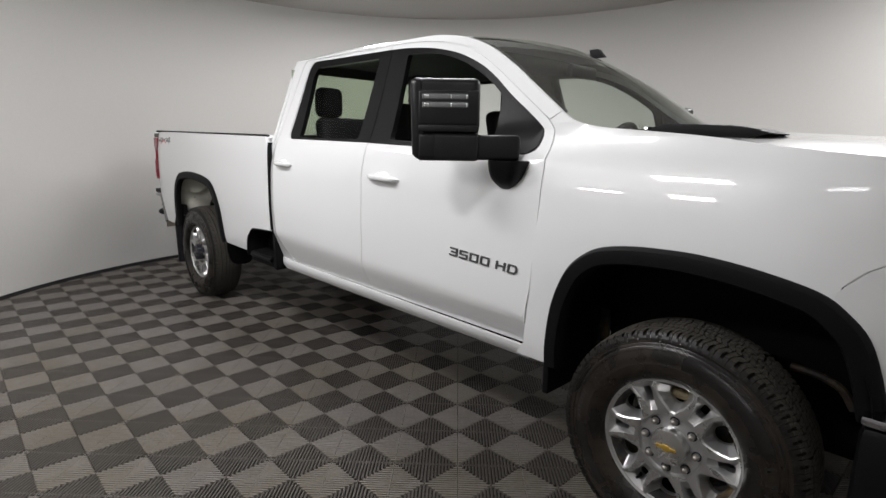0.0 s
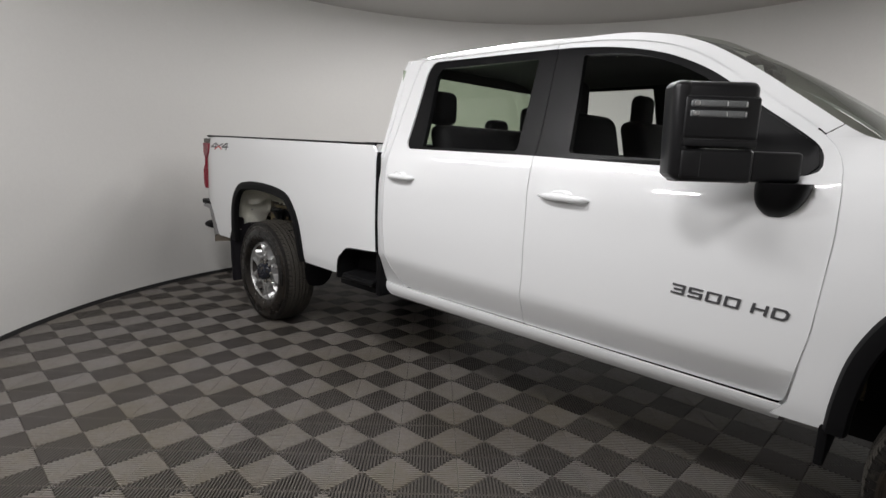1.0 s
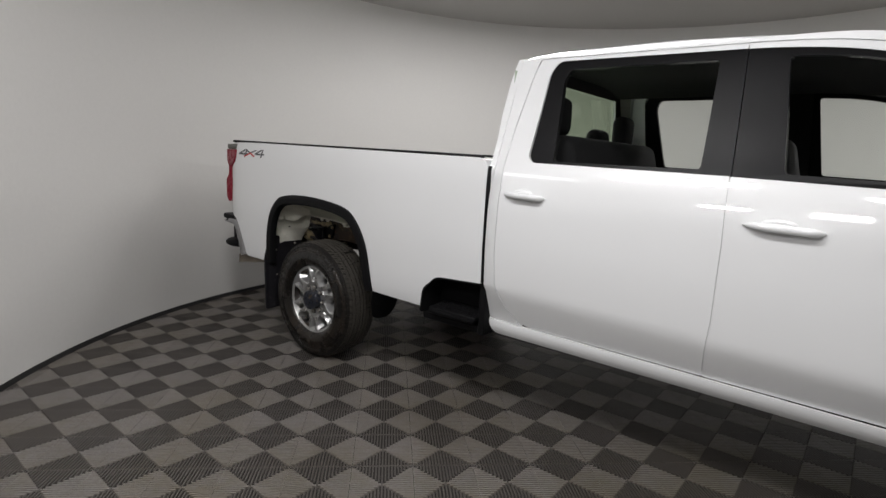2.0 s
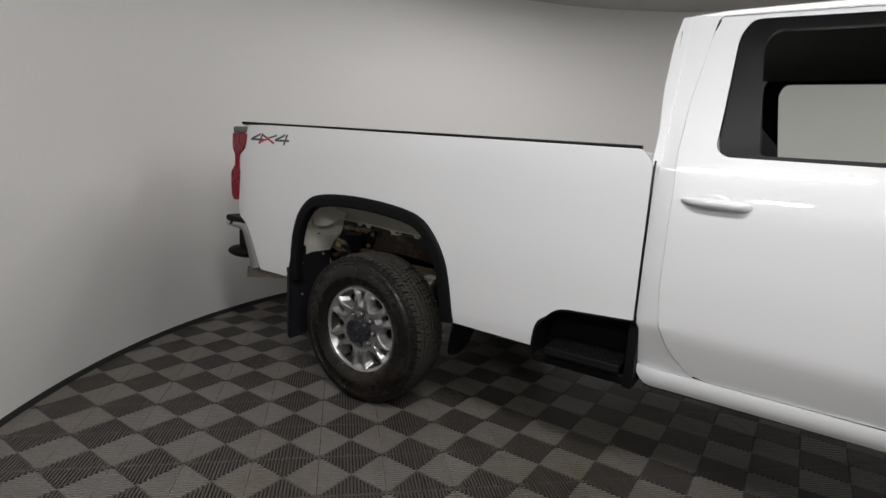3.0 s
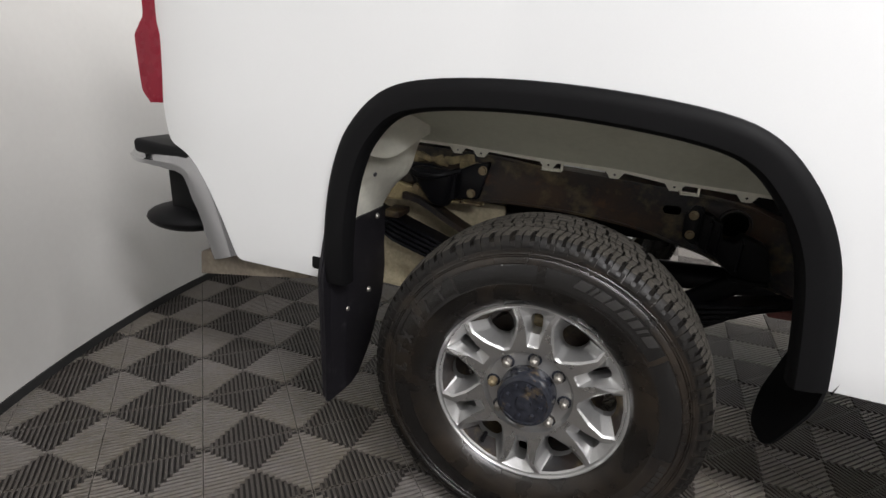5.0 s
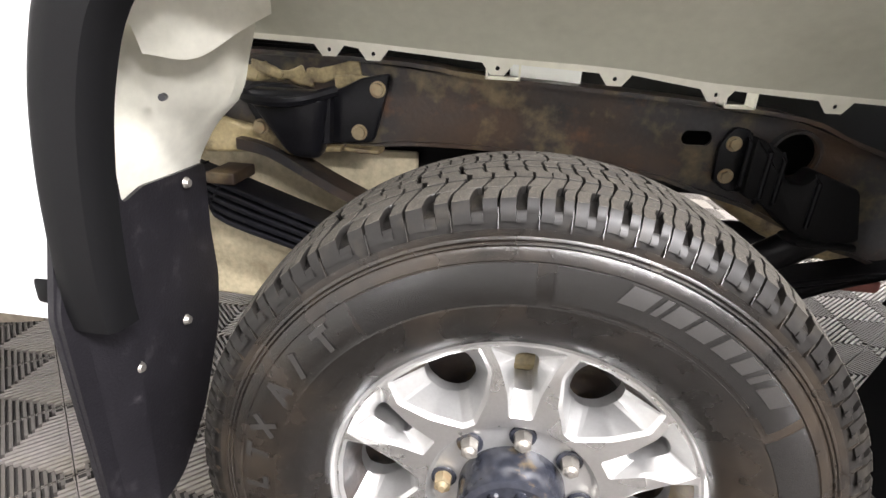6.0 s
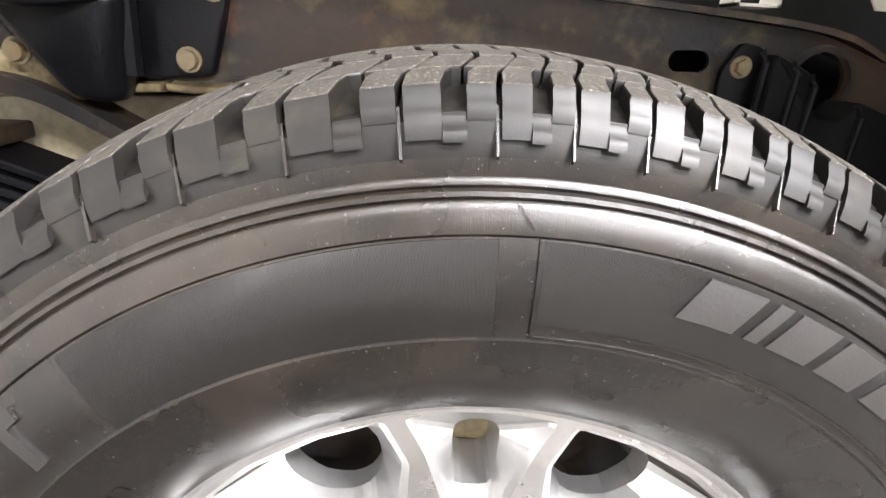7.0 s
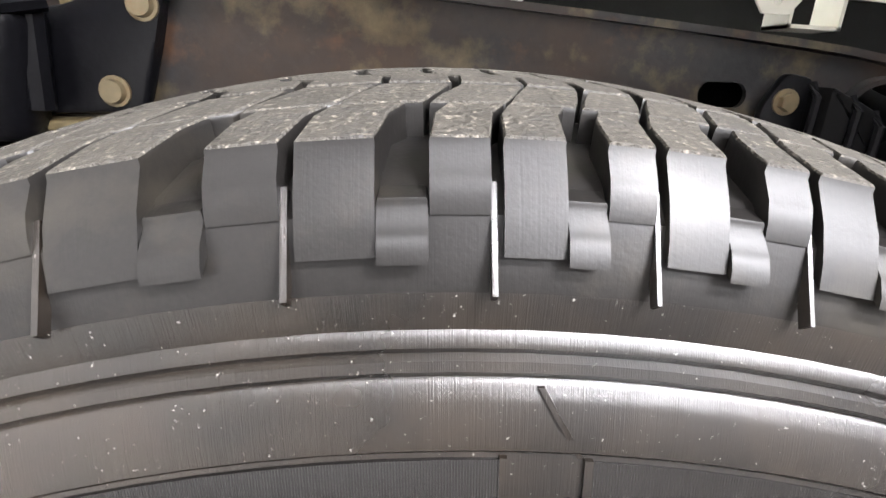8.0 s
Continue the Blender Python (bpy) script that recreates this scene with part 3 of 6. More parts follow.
    # sill under the doors
    part("rocker_panel", panel(rounded([(1.490, 0.517, 0.03), (1.452, 0.560, 0.03), (1.450, 0.5958, 0.003), (1.66, 0.5938), (3.70, 0.560), (3.68, 0.49)], 0.01), lambda x, z: 0.908 - 6.0 * (z - 0.575) ** 2 - 4.5 * max(0.0, 1.51 - x) ** 2, s, 0.06, 0.012), WHITE, truck)
    part("pinch_weld", box((1.48, s * 0.80, 0.500), (3.66, s * 0.866, 0.512)), GREY_BADGE, truck)
    # black window surrounds, belt moulding and door pillars
    def trim_y(x, z):
        return door_y(x, z) - 0.006
    rear_trim = rounded([(1.632, 1.482, 0.02), (1.664, 1.442, 0.02), (2.555, 1.424, 0.004), (2.520, 1.952, 0.004), (1.668, 1.966, 0.03), (1.634, 1.91)], 0.02)
    rear_hole = rounded([(1.765, 1.458, 0.02), (2.437, 1.450, 0.02), (2.421, 1.912, 0.02), (1.74, 1.918, 0.03), (1.715, 1.86)], 0.02)
    front_trim = rounded([(2.559, 1.424, 0.004), (3.665, 1.388, 0.02), (3.70, 1.408, 0.01)] + close_set(inward(FRAME_EDGE, 0.003)[:-1]) + [(2.5235, 1.9535, 0.002)], 0.02)
    front_hole = rounded([(2.732, 1.448, 0.02), (3.43, 1.424, 0.02), (3.40, 1.655), (3.32, 1.716), (3.23, 1.772), (3.13, 1.824), (3.02, 1.864), (2.93, 1.886), (2.83, 1.900), (2.675, 1.908, 0.02)], 0.02)
    for door, outer, hole in ((rear_door, rear_trim, rear_hole), (front_door, front_trim, front_hole)):
        bm = bmesh.new()
        edges = []
        for loop in (outer, hole):
            vs = [bm.verts.new((p[0], 0, p[1])) for p in loop]
            edges += [bm.edges.new((vs[i], vs[(i + 1) % len(vs)])) for i in range(len(vs))]
        bmesh.ops.triangle_fill(bm, use_beauty=True, use_dissolve=False, edges=edges)
        for k in range(1, 20):
            bmesh.ops.bisect_plane(bm, geom=bm.verts[:] + bm.edges[:] + bm.faces[:], dist=1e-5, plane_co=(0, 0, 1.40 + 0.03 * k), plane_no=(0, 0, 1))
        for v in bm.verts:
            v.co.y = s * trim_y(v.co.x, v.co.z)
        rim = [e for e in bm.edges if len(e.link_faces) == 1]
        for v in bmesh.ops.extrude_edge_only(bm, edges=rim)["geom"]:
            if isinstance(v, bmesh.types.BMVert):
                v.co.y -= s * 0.03
        part("window_trim", bm, GLOSSBLACK, door, "black window surround and pillar trim")
        pane = panel([Vector(p[:2]) for p in inward([Vector(q[:2]) for q in hole] , -0.004)], lambda x, z: door_y(x, z) - 0.022, s, 0.3, 0.05, 0.003)
        part("window_pane", pane, GLASS, door).visible_shadow = False
    # sheet added behind the panel gaps to pale them; black one stands for bed-gap shade
    for line, depth_at in (([tuple(p) for p in ROOF_GAP[4:]] + [(2.0, 1.979), (1.552, 1.982)], door_y),
                           ([(1.543, 1.93), (1.5065, 1.65), (1.5005, 1.45), (1.5145, 1.30), (1.5145, 0.95), (1.5245, 0.80), (1.570, 0.69), (1.658, 0.595)], door_y),
                           ([(3.681, 1.538), (3.7235, 1.494), (3.7605, 1.42), (3.7725, 1.34), (3.7755, 1.195), (3.7515, 0.864), (3.708, 0.60), (3.680, 0.54)], door_y),
                           ([(2.5545, 1.428), (2.5685, 1.17), (2.5663, 0.852), (2.5422, 0.585)], door_y),
                           ([(1.420, 1.47), (1.441, 1.41), (1.441, 1.20), (1.443, 0.80)], lambda x, z: min(bed_y(x, z), door_y(1.43, z)) - 0.022),
                           ([(4.777, 1.063), (4.820, 1.111), (4.870, 1.143), (4.952, 1.187), (5.05, 1.217)], fender_y)):
        pts = smooth_line(line, 5)
        bm, rows = bmesh.new(), []
        for i, p in enumerate(pts):
            t = (pts[min(i + 1, len(pts) - 1)] - pts[max(i - 1, 0)]).normalized()
            row = []
            for d in (-0.013, 0.0, 0.013):
                q = p + d * Vector((t.y, -t.x))
                row.append(bm.verts.new((q.x, s * (depth_at(q.x, q.y) - 0.008), q.y)))
            rows.append(row)
        for a, b in zip(rows, rows[1:]):
            for k in range(2):
                bm.faces.new((a[k], a[k + 1], b[k + 1], b[k]))
        part("gap_sheet", bm, RUBBER_TRIM if line[0] == (1.420, 1.47) else WHITE, truck)
    # door handles
    for door, x0, x1, zz in ((rear_door, 1.545, 1.775, 1.282), (front_door, 2.630, 2.895, 1.249)):
        base, half, mid = DOOR_W(zz), (x1 - x0) / 2, (x0 + x1) / 2
        bm, rows = bmesh.new(), []
        for k in range(17):   # a lever that tapers to both ends and bows away from the door
            u = -1 + k / 8
            tall, thick = 0.0125 * (1 - abs(u) ** (3.5 if u < 0 else 12)) + 0.003, 0.012 * (1 - abs(u) ** (4 if u < 0 else 12)) + 0.003
            off = 0.006 + 0.024 * (1 - abs(u) ** (3.5 if u < 0 else 8))
            rows.append([bm.verts.new((mid + half * u, s * (base + off + thick * math.cos(q)), zz + tall * math.sin(q) - 0.004 * u)) for q in (2 * math.pi * w / 12 for w in range(12))])
        for a, b in zip(rows, rows[1:]):
            for w in range(12):
                bm.faces.new((a[w], a[(w + 1) % 12], b[(w + 1) % 12], b[w]))
        bm.faces.new(rows[0])
        bm.faces.new(rows[-1])
        cup, rows = mid - 0.1 * half, []
        for w in range(5):   # rounded boss above the lever
            v = w / 4
            rows.append([bm.verts.new((cup + (0.062 - 0.022 * v) * half / 0.13 * math.cos(q), s * (base - 0.004 + 0.020 * v ** 0.5), zz + 0.012 + (0.022 - 0.007 * v) * math.sin(q))) for q in (2 * math.pi * e / 16 for e in range(16))])
        for a, b in zip(rows, rows[1:]):
            for e in range(16):
                bm.faces.new((a[e], a[(e + 1) % 16], b[(e + 1) % 16], b[e]))
        bm.faces.new(rows[-1])
        part("handle", bm, WHITE, door)

# ---- roof, windscreen, hood, tail ----
ROOF_Z = curve([(1.40, 2.03), (1.46, 2.058), (1.60, 2.072), (2.1, 2.078), (2.5, 2.062), (2.9, 2.024), (3.15, 1.978)])


def roof_at(u, v):
    y = (2 * v - 1) * 0.694
    k = abs(y) / 0.694
    front = 3.13 - 0.10 * k ** 2
    x = 1.408 + (front - 1.408) * u
    edge = 1.99 - max(0.0, x - 2.6) ** 2 * 0.19
    z = ROOF_Z(x) * (1 - k ** 6) + edge * k ** 6 - 0.02 * k * k * (1 - k ** 6)
    return (x, y, z)


part("roof", grid_surface(40, 40, roof_at), WHITE, truck)
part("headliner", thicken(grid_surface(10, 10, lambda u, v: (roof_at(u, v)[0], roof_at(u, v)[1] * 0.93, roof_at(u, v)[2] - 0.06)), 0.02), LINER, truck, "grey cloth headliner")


def screen_at(u, v):
    """u from the roof down to the cowl, v across."""
    k = 2 * v - 1
    y = k * (0.665 + (0.79 - 0.665) * u)
    x = 3.10 + (3.83 - 3.10) * u + 0.16 * (1 - k * k) * (0.6 + 0.4 * u)
    z = 1.962 + (1.492 - 1.962) * u + 0.03 * math.sin(math.pi * u) + 0.022 * (1 - k * k) * (1 - u)
    return (x, y, z)


part("windscreen", grid_surface(16, 20, screen_at), SCREEN, truck, "clear windscreen").visible_shadow = False


HOOD_EDGE = curve([(3.88, 1.508), (3.95, 1.500), (4.1, 1.488), (4.3, 1.471), (4.4, 1.460), (4.52, 1.443), (4.68, 1.425), (4.85, 1.409), (5.05, 1.385), (5.22, 1.36)])


def hood_at(u, v):
    k = 2 * v - 1
    x0 = 3.90 + 0.17 * (1 - k * k)
    x = x0 + (5.22 - x0) * u
    edge = HOOD_EDGE(x)
    y = k * (fender_y(x, edge + 0.004) - 0.004)
    bulge = 0.035 * (1 - k ** 4) + 0.012 * math.cos(k * math.pi * 1.5)
    z = 1.470 + bulge * (1 - 0.5 * u) - 0.030 * u - 0.045 * max(0.0, u - 0.55) ** 1.5
    return (x, y, z + (edge - z) * k ** 8)


hood = part("hood", thicken(grid_surface(24, 32, hood_at), 0.015), WHITE, truck)
bm = prism([(4.05, 1.462), (4.06, 1.508), (4.11, 1.519), (4.37, 1.507), (4.42, 1.501), (4.476, 1.484), (4.36, 1.458)], -0.66, -0.42, 0.003)
for k in range(6):
    add_box(bm, (4.115 + 0.040 * k, -0.64, 1.500), (4.140 + 0.040 * k, -0.44, 1.5215 - 0.0018 * k), 0.002)
part("hood_vent", bm, BLACK, hood, "black louvred hood vent")
part("cowl", grid_surface(4, 16, lambda u, v: (3.80 + 0.10 * u + 0.17 * (1 - (2 * v - 1) ** 2), (2 * v - 1) * 0.775, 1.497 + 0.006 * u)), BLACK, truck, "black plastic cowl panel")
for y0 in (-0.55, 0.10):
    part("wiper", tube([(4.00, y0, 1.506), (3.95, y0 + 0.30, 1.514), (3.99, y0 + 0.58, 1.518)], 0.009, 6), BLACK, truck, "black windscreen wiper")
# back of the cab with its sliding window
bm = bmesh.new()
loop = []
for pts in ([(-0.93, 0.6), (-0.93, 1.40), (-0.70, 1.99), (0.70, 1.99), (0.93, 1.40), (0.93, 0.6)], [(-0.74, 1.48), (-0.64, 1.92), (0.64, 1.92), (0.74, 1.48)]):
    vs = [bm.verts.new((1.418, p[0], p[1])) for p in pts]
    loop += [bm.edges.new((vs[i], vs[(i + 1) % len(vs)])) for i in range(len(vs))]
bmesh.ops.triangle_fill(bm, use_beauty=True, use_dissolve=False, edges=loop)
lining = bm.copy()
bmesh.ops.transform(lining, matrix=Matrix.Translation((0.036, 0, 0)) @ Matrix.Diagonal((1, 0.94, 0.995, 1)), verts=lining.verts)
part("cab_back", thicken(bm, 0.03), WHITE, truck, smooth=False)
part("cab_back_lining", thicken(lining, 0.004), CLOTH, truck, "dark lining behind the rear seat", smooth=False)
bm = grid_surface(1, 1, lambda u, v: (1.425, -0.75 + 1.5 * v, 1.47 + 0.46 * u))
part("rear_window", bm, TINT, truck, "green-tinted rear window").visible_shadow = False
# cab floor, firewall and bulk under it
part("cab_floor", box((1.45, -0.84, 0.52), (3.80, 0.84, 0.60), 0.02), BLACK, truck)
part("firewall", box((3.74, -0.82, 0.55), (3.80, 0.82, 1.47), 0.01), BLACK, truck)
for s in (-1, 1):
    part("inner_door_panel", box((1.50, s * 0.80, 0.62), (3.68, s * 0.845, 1.43), 0.02), CLOTH, truck, "dark inner door panel")
# front end
def blob_lip(s):
    return add_box(bmesh.new(), (4.862, s * 0.80, 0.700), (5.34, s * 0.977, 0.730), 0.010)


part("nose", box((5.08, -0.80, 0.72), (5.27, 0.80, 1.40), 0.05), GLOSSBLACK, truck, "dark grille front")
# black face stands in for chrome that mirrors the dark floor
part("front_bumper", box((4.862, -0.975, 0.40), (5.34, 0.975, 0.700), 0.03), GLOSSBLACK, truck, "front bumper coloured black for its dark reflection, under a chrome lip")
for s in (-1, 1):
    part("bumper_lip", blob_lip(s), CHROME, truck, "chrome bumper lip")
for s in (-1, 1):
    part("headlight", box((5.06, s * 0.62, 1.02), (5.24, s * 0.88, 1.17), 0.03), CLEAR_LENS, truck, "clear headlight")
part("engine_block", box((3.9, -0.42, 0.45), (4.95, 0.42, 1.30), 0.05), FRAME_CLEAN, truck, "dark engine bay bulk")
for s in (-1, 1):
    part("front_wheel_liner", thicken(grid_surface(24, 4, lambda u, v: (4.37 - 0.52 * math.cos(math.pi * u), s * (0.45 + 0.50 * v), 0.62 + 0.46 * math.sin(math.pi * u) ** 0.8)), 0.006), BLACK, truck, "black plastic wheel-arch liner")
for s in (-1, 1):
    flap_bm = box((3.812, s * 0.50, 0.40), (3.842, s * 0.945, 1.02), 0.008)
    part("front_mud_flap", flap_bm, BLACK, truck, "black mud flap behind the front wheel")
    # sheet added to hide lit floor, for the deep shade behind the wheel
    part("dark_arch_sheet", box((3.85, s * 0.44, 0.34), (4.90, s * 0.45, 1.08)), BLACK, truck, "black sheet added for the dark beside the engine", smooth=False)
    part("liner_edge", tube(smooth_line([(4.628, s * 0.66, 0.703), (4.711, s * 0.66, 0.695), (4.776, s * 0.66, 0.668), (4.815, s * 0.66, 0.61)], 4), 0.014, 8), FRAME, truck, "dusty liner edge behind the wheel")
# bed: floor, inner walls, tailgate
part("bed_floor", box((-1.07, -0.60, 0.955), (1.37, 0.60, 0.985)), WHITE, truck)
for s in (-1, 1):
    # thin black sheet paints the shade on the bed's front edge
    part("bed_edge_shade", thicken(grid_surface(20, 2, lambda u, v: (1.4326, s * (0.86 + (bed_y(1.43, 0.80 + 0.62 * u) - 0.003 - 0.86) * v), 0.80 + 0.62 * u)), 0.0006), BLACK, truck, "black sheet for the shaded bed edge behind the cab", smooth=False)
part("bed_front", box((1.34, -0.90, 0.80), (1.375, 0.90, 1.455), 0.01), WHITE, truck)
for s in (-1, 1):
    part("bed_inner_wall", box((-1.07, s * 0.78, 1.14), (1.37, s * 0.80, 1.45), 0.005), WHITE, truck)
part("tailgate", box((-1.135, -0.86, 0.90), (-1.075, 0.86, 1.50), 0.02), WHITE, truck)

# ---- wheels ----
TYRE_R, HUB_Z, WHEEL_Y, PITCHES = 0.4200, 0.414, 0.873, 67
SIDE = [(0.236, 0.098), (0.240, 0.108), (0.249, 0.116), (0.262, 0.126), (0.282, 0.1345), (0.300, 0.1376), (0.3015, 0.1370), (0.312, 0.1371), (0.322, 0.1362), (0.332, 0.1344), (0.340, 0.1324), (0.3465, 0.1302), (0.348, 0.1316),
        (0.352, 0.1306), (0.357, 0.1285), (0.3605, 0.1268), (0.3615, 0.1256), (0.3632, 0.1272), (0.3652, 0.1264), (0.3664, 0.1249), (0.3680, 0.1262), (0.3698, 0.1256), (0.3712, 0.1243), (0.379, 0.1240), (0.386, 0.1222),
        (0.3935, 0.1195), (0.3990, 0.112), (0.4035, 0.096), (0.407, 0.06), (0.409, 0.0)]


def crown(a):
    return TYRE_R - 0.0122 * (abs(a) / 0.112) ** 2.2


def wheel_point(r, a, u):
    """A point at radius r, a metres outwards from the wheel's middle, u metres along the tread from the top."""
    t = u / 0.41
    return Vector((r * math.sin(t), -a, r * math.cos(t)))


def tyre_block(verts, faces, mats, poly, sink=0.012, side=1, skirt=None, drop=0.0, top_tone=1):
    """One rubber block: a footprint of (u, a) points, its top edge eased. skirt: radius and a of the outer foot, for shoulder lugs."""
    n = len(poly)
    cu, ca = sum(p[0] for p in poly) / n, sum(p[1] for p in poly) / n
    k = len(verts)
    for grow, down in ((0.93, 0.0), (0.985, 0.0005), (1.0, 0.0018)):
        for u, a in poly:
            uu, aa = cu + (u - cu) * grow, ca + (a - ca) * (1 - (1 - grow) * 0.6)
            verts.append(wheel_point(crown(aa) - down - drop, side * aa, side * uu))
    for share in (0.4, 0.75, 1.0):
        for u, a in poly:
            top = crown(a) - 0.0018 - drop
            if skirt and a > 0.108:
                bulge = 0.0016 * math.sin(math.pi * share)
                verts.append(wheel_point(top + (skirt[0] - top) * share, side * (a + (skirt[1] - a) * share + bulge), side * u))
            else:
                verts.append(wheel_point(top + (crown(a) - sink - top) * share, side * a, side * u))
    faces.append(tuple(range(k, k + n)))
    mats.append(top_tone)
    for row in range(5):
        for i in range(n):
            j = (i + 1) % n
            faces.append((k + row * n + i, k + row * n + j, k + (row + 1) * n + j, k + (row + 1) * n + i))
            mats.append(top_tone if row < 1 else 3)


def tyre_mesh():
    profile = [(r, -a) for r, a in SIDE] + [(r, a) for r, a in reversed(SIDE[:-1])]
    base = lathe(profile, 160)
    verts, faces, mats = [v.co.copy() for v in base.verts], [], []
    base.verts.index_update()
    for f in base.faces:
        faces.append(tuple(v.index for v in f.verts))
        mid = f.calc_center_median()
        mats.append(3 if math.hypot(mid.x, mid.z) > 0.3805 else 0)
    base.free()
    first = len(faces)
    p = 2 * math.pi * 0.41 / PITCHES
    # pitches of three lengths mixed round the tyre, as on a real tread: each starts where the last one ends
    run = [5.9, 4.7, 4.65, 4.65, 4.45, 4.4, 5.1, 5.6, 6.0, 6.6, 5.9, 5.0, 4.5, 4.5, 4.8, 5.6, 6.3, 6.8, 6.2, 5.4, 4.7, 4.5, 4.9, 5.5, 5.2, 4.6]
    tail = [6.6, 6.95, 7.05]
    while sum(run) + sum(tail) < 348:
        run.append(run[len(run) - 26])
    run.append(360 - sum(run) - sum(tail))
    run += tail
    start = -7.12
    for pitch in run:
        stretch = radians(pitch) * 0.41 / p
        first_u = radians(start) * 0.41
        start += pitch
        for side in (1, -1):
            o = first_u + (0.5 * p * stretch if side < 0 else 0.0)
            def lug_outer(u0, u1):
                return [(u0, 0.1125), (u1, 0.1125), (u1 + 0.002, 0.096), (u1 + 0.0050, 0.0890), (u0 + 0.0042, 0.0896), (u0 + 0.001, 0.098)]
            def lug_inner(u0, u1, slant=0.012):
                return [(u0 + 0.0048, 0.0886), (u1 + 0.0056, 0.0880), (u1 + slant * 0.75, 0.078), (u1 + slant, 0.066), (u0 + slant * 1.1, 0.066), (u0 + slant * 0.6, 0.081)]
            def shift(poly):
                return [((u + 0.0024) * stretch + o, a) for u, a in poly]
            tyre_block(verts, faces, mats, shift(lug_outer(-0.0005, 0.0141)), side=side, skirt=(0.3865, 0.1245))
            tyre_block(verts, faces, mats, shift(lug_outer(0.0240, 0.0352)), side=side, skirt=(0.3935, 0.1200))
            tyre_block(verts, faces, mats, shift(lug_inner(-0.0005, 0.0172)), side=side)
            tyre_block(verts, faces, mats, shift(lug_inner(0.0194, 0.0352)), side=side)
            tyre_block(verts, faces, mats, shift([(0.0143, 0.1190), (0.0237, 0.1190), (0.0238, 0.104), (0.0149, 0.103)]), side=side, skirt=(0.3855, 0.1262), drop=0.0095, top_tone=3)
            if side > 0:
                fin = len(verts)
                for h in (-0.002, 0.0012):
                    for r, a, u in ((0.3985, 0.1150, 0.0353), (0.3985, 0.1150, 0.0364), (0.3795, 0.1278, 0.0364), (0.3795, 0.1278, 0.0353)):
                        verts.append(wheel_point(r + h * 0.6, a + h * 0.8, (u + 0.0024) * stretch + o))
                for q in ((4, 5, 6, 7), (0, 1, 5, 4), (1, 2, 6, 5), (2, 3, 7, 6), (3, 0, 4, 7)):
                    faces.append(tuple(fin + w for w in q))
                    mats.append(0)
            for u0 in (0.002, 0.0204):
                tyre_block(verts, faces, mats, shift([(u0 + 0.012, 0.062), (u0 + 0.028, 0.062), (u0 + 0.0275, 0.048), (u0 + 0.0215, 0.044), (u0 + 0.019, 0.030), (u0 + 0.003, 0.030), (u0 + 0.006, 0.046), (u0 + 0.012, 0.050)]), side=side)
            tyre_block(verts, faces, mats, shift([(0.006, 0.025), (0.0225, 0.025), (0.020, 0.014), (0.0225, 0.002), (0.006, 0.002), (0.003, 0.012)]), side=side)
            tyre_block(verts, faces, mats, shift([(0.0245, 0.026), (0.0405, 0.026), (0.038, 0.014), (0.0405, 0.003), (0.0245, 0.003), (0.0222, 0.014)]), side=side)
    second = len(faces)
    # raised marks on the outer sidewall
    def plate(t0, t1, r0, r1, lift=0.0011, steps=None, skew=0.0, tone=0):
        n = steps or max(1, int(abs(t1 - t0) / 2.0))
        m = max(1, round((r1 - r0) / 0.007))
        i0 = len(verts)
        for k in range(n + 1):
            for q in range(m + 1):
                r = r0 + (r1 - r0) * q / m
                t = radians(t0 + (t1 - t0) * k / n) + skew * (2 * q / m - 1)
                for h in (0.0, lift):
                    verts.append(Vector((r * math.sin(t), -(side_a(r) + h), r * math.cos(t))))
        row = 2 * (m + 1)
        for k in range(n):
            for q in range(m):
                a = i0 + row * k + 2 * q + 1
                faces.append((a, a + 2, a + 2 + row, a + row))
                mats.append(tone)
            for a in (i0 + row * k, i0 + row * k + 2 * m):
                faces.append((a, a + 1, a + 1 + row, a + row))
                mats.append(tone)
        for a in (i0, i0 + row * n):
            for q in range(m):
                faces.append((a + 2 * q, a + 2 * q + 1, a + 2 * q + 3, a + 2 * q + 2))
                mats.append(0)

    def side_a(r):
        for (ra, aa), (rb, ab) in zip(SIDE, SIDE[1:]):
            if ra <= r <= rb:
                return aa + (ab - aa) * (r - ra) / (rb - ra)
        return SIDE[0][1]

    def stroke(t, size, x0, z0, x1, z1, w=0.2):
        """One stroke of a letter standing at angle t: from (x0, z0) to (x1, z1) in letter heights."""
        d = Vector((x1 - x0, z1 - z0))
        nrm = Vector((-d.y, d.x)).normalized() * w / 2
        i0 = len(verts)
        for h in (0.0, 0.0022):
            for px, pz in ((x0 + nrm.x, z0 + nrm.y), (x0 - nrm.x, z0 - nrm.y), (x1 - nrm.x, z1 - nrm.y), (x1 + nrm.x, z1 + nrm.y)):
                r = 0.3095 + size * pz
                tt = radians(t) + size * px / 0.325
                verts.append(Vector((r * math.sin(tt), -(side_a(r) + h), r * math.cos(tt))))
        faces.append((i0 + 4, i0 + 5, i0 + 6, i0 + 7))
        mats.append(2)
        for k in range(4):
            faces.append((i0 + k, i0 + (k + 1) % 4, i0 + 4 + (k + 1) % 4, i0 + 4 + k))
            mats.append(0)

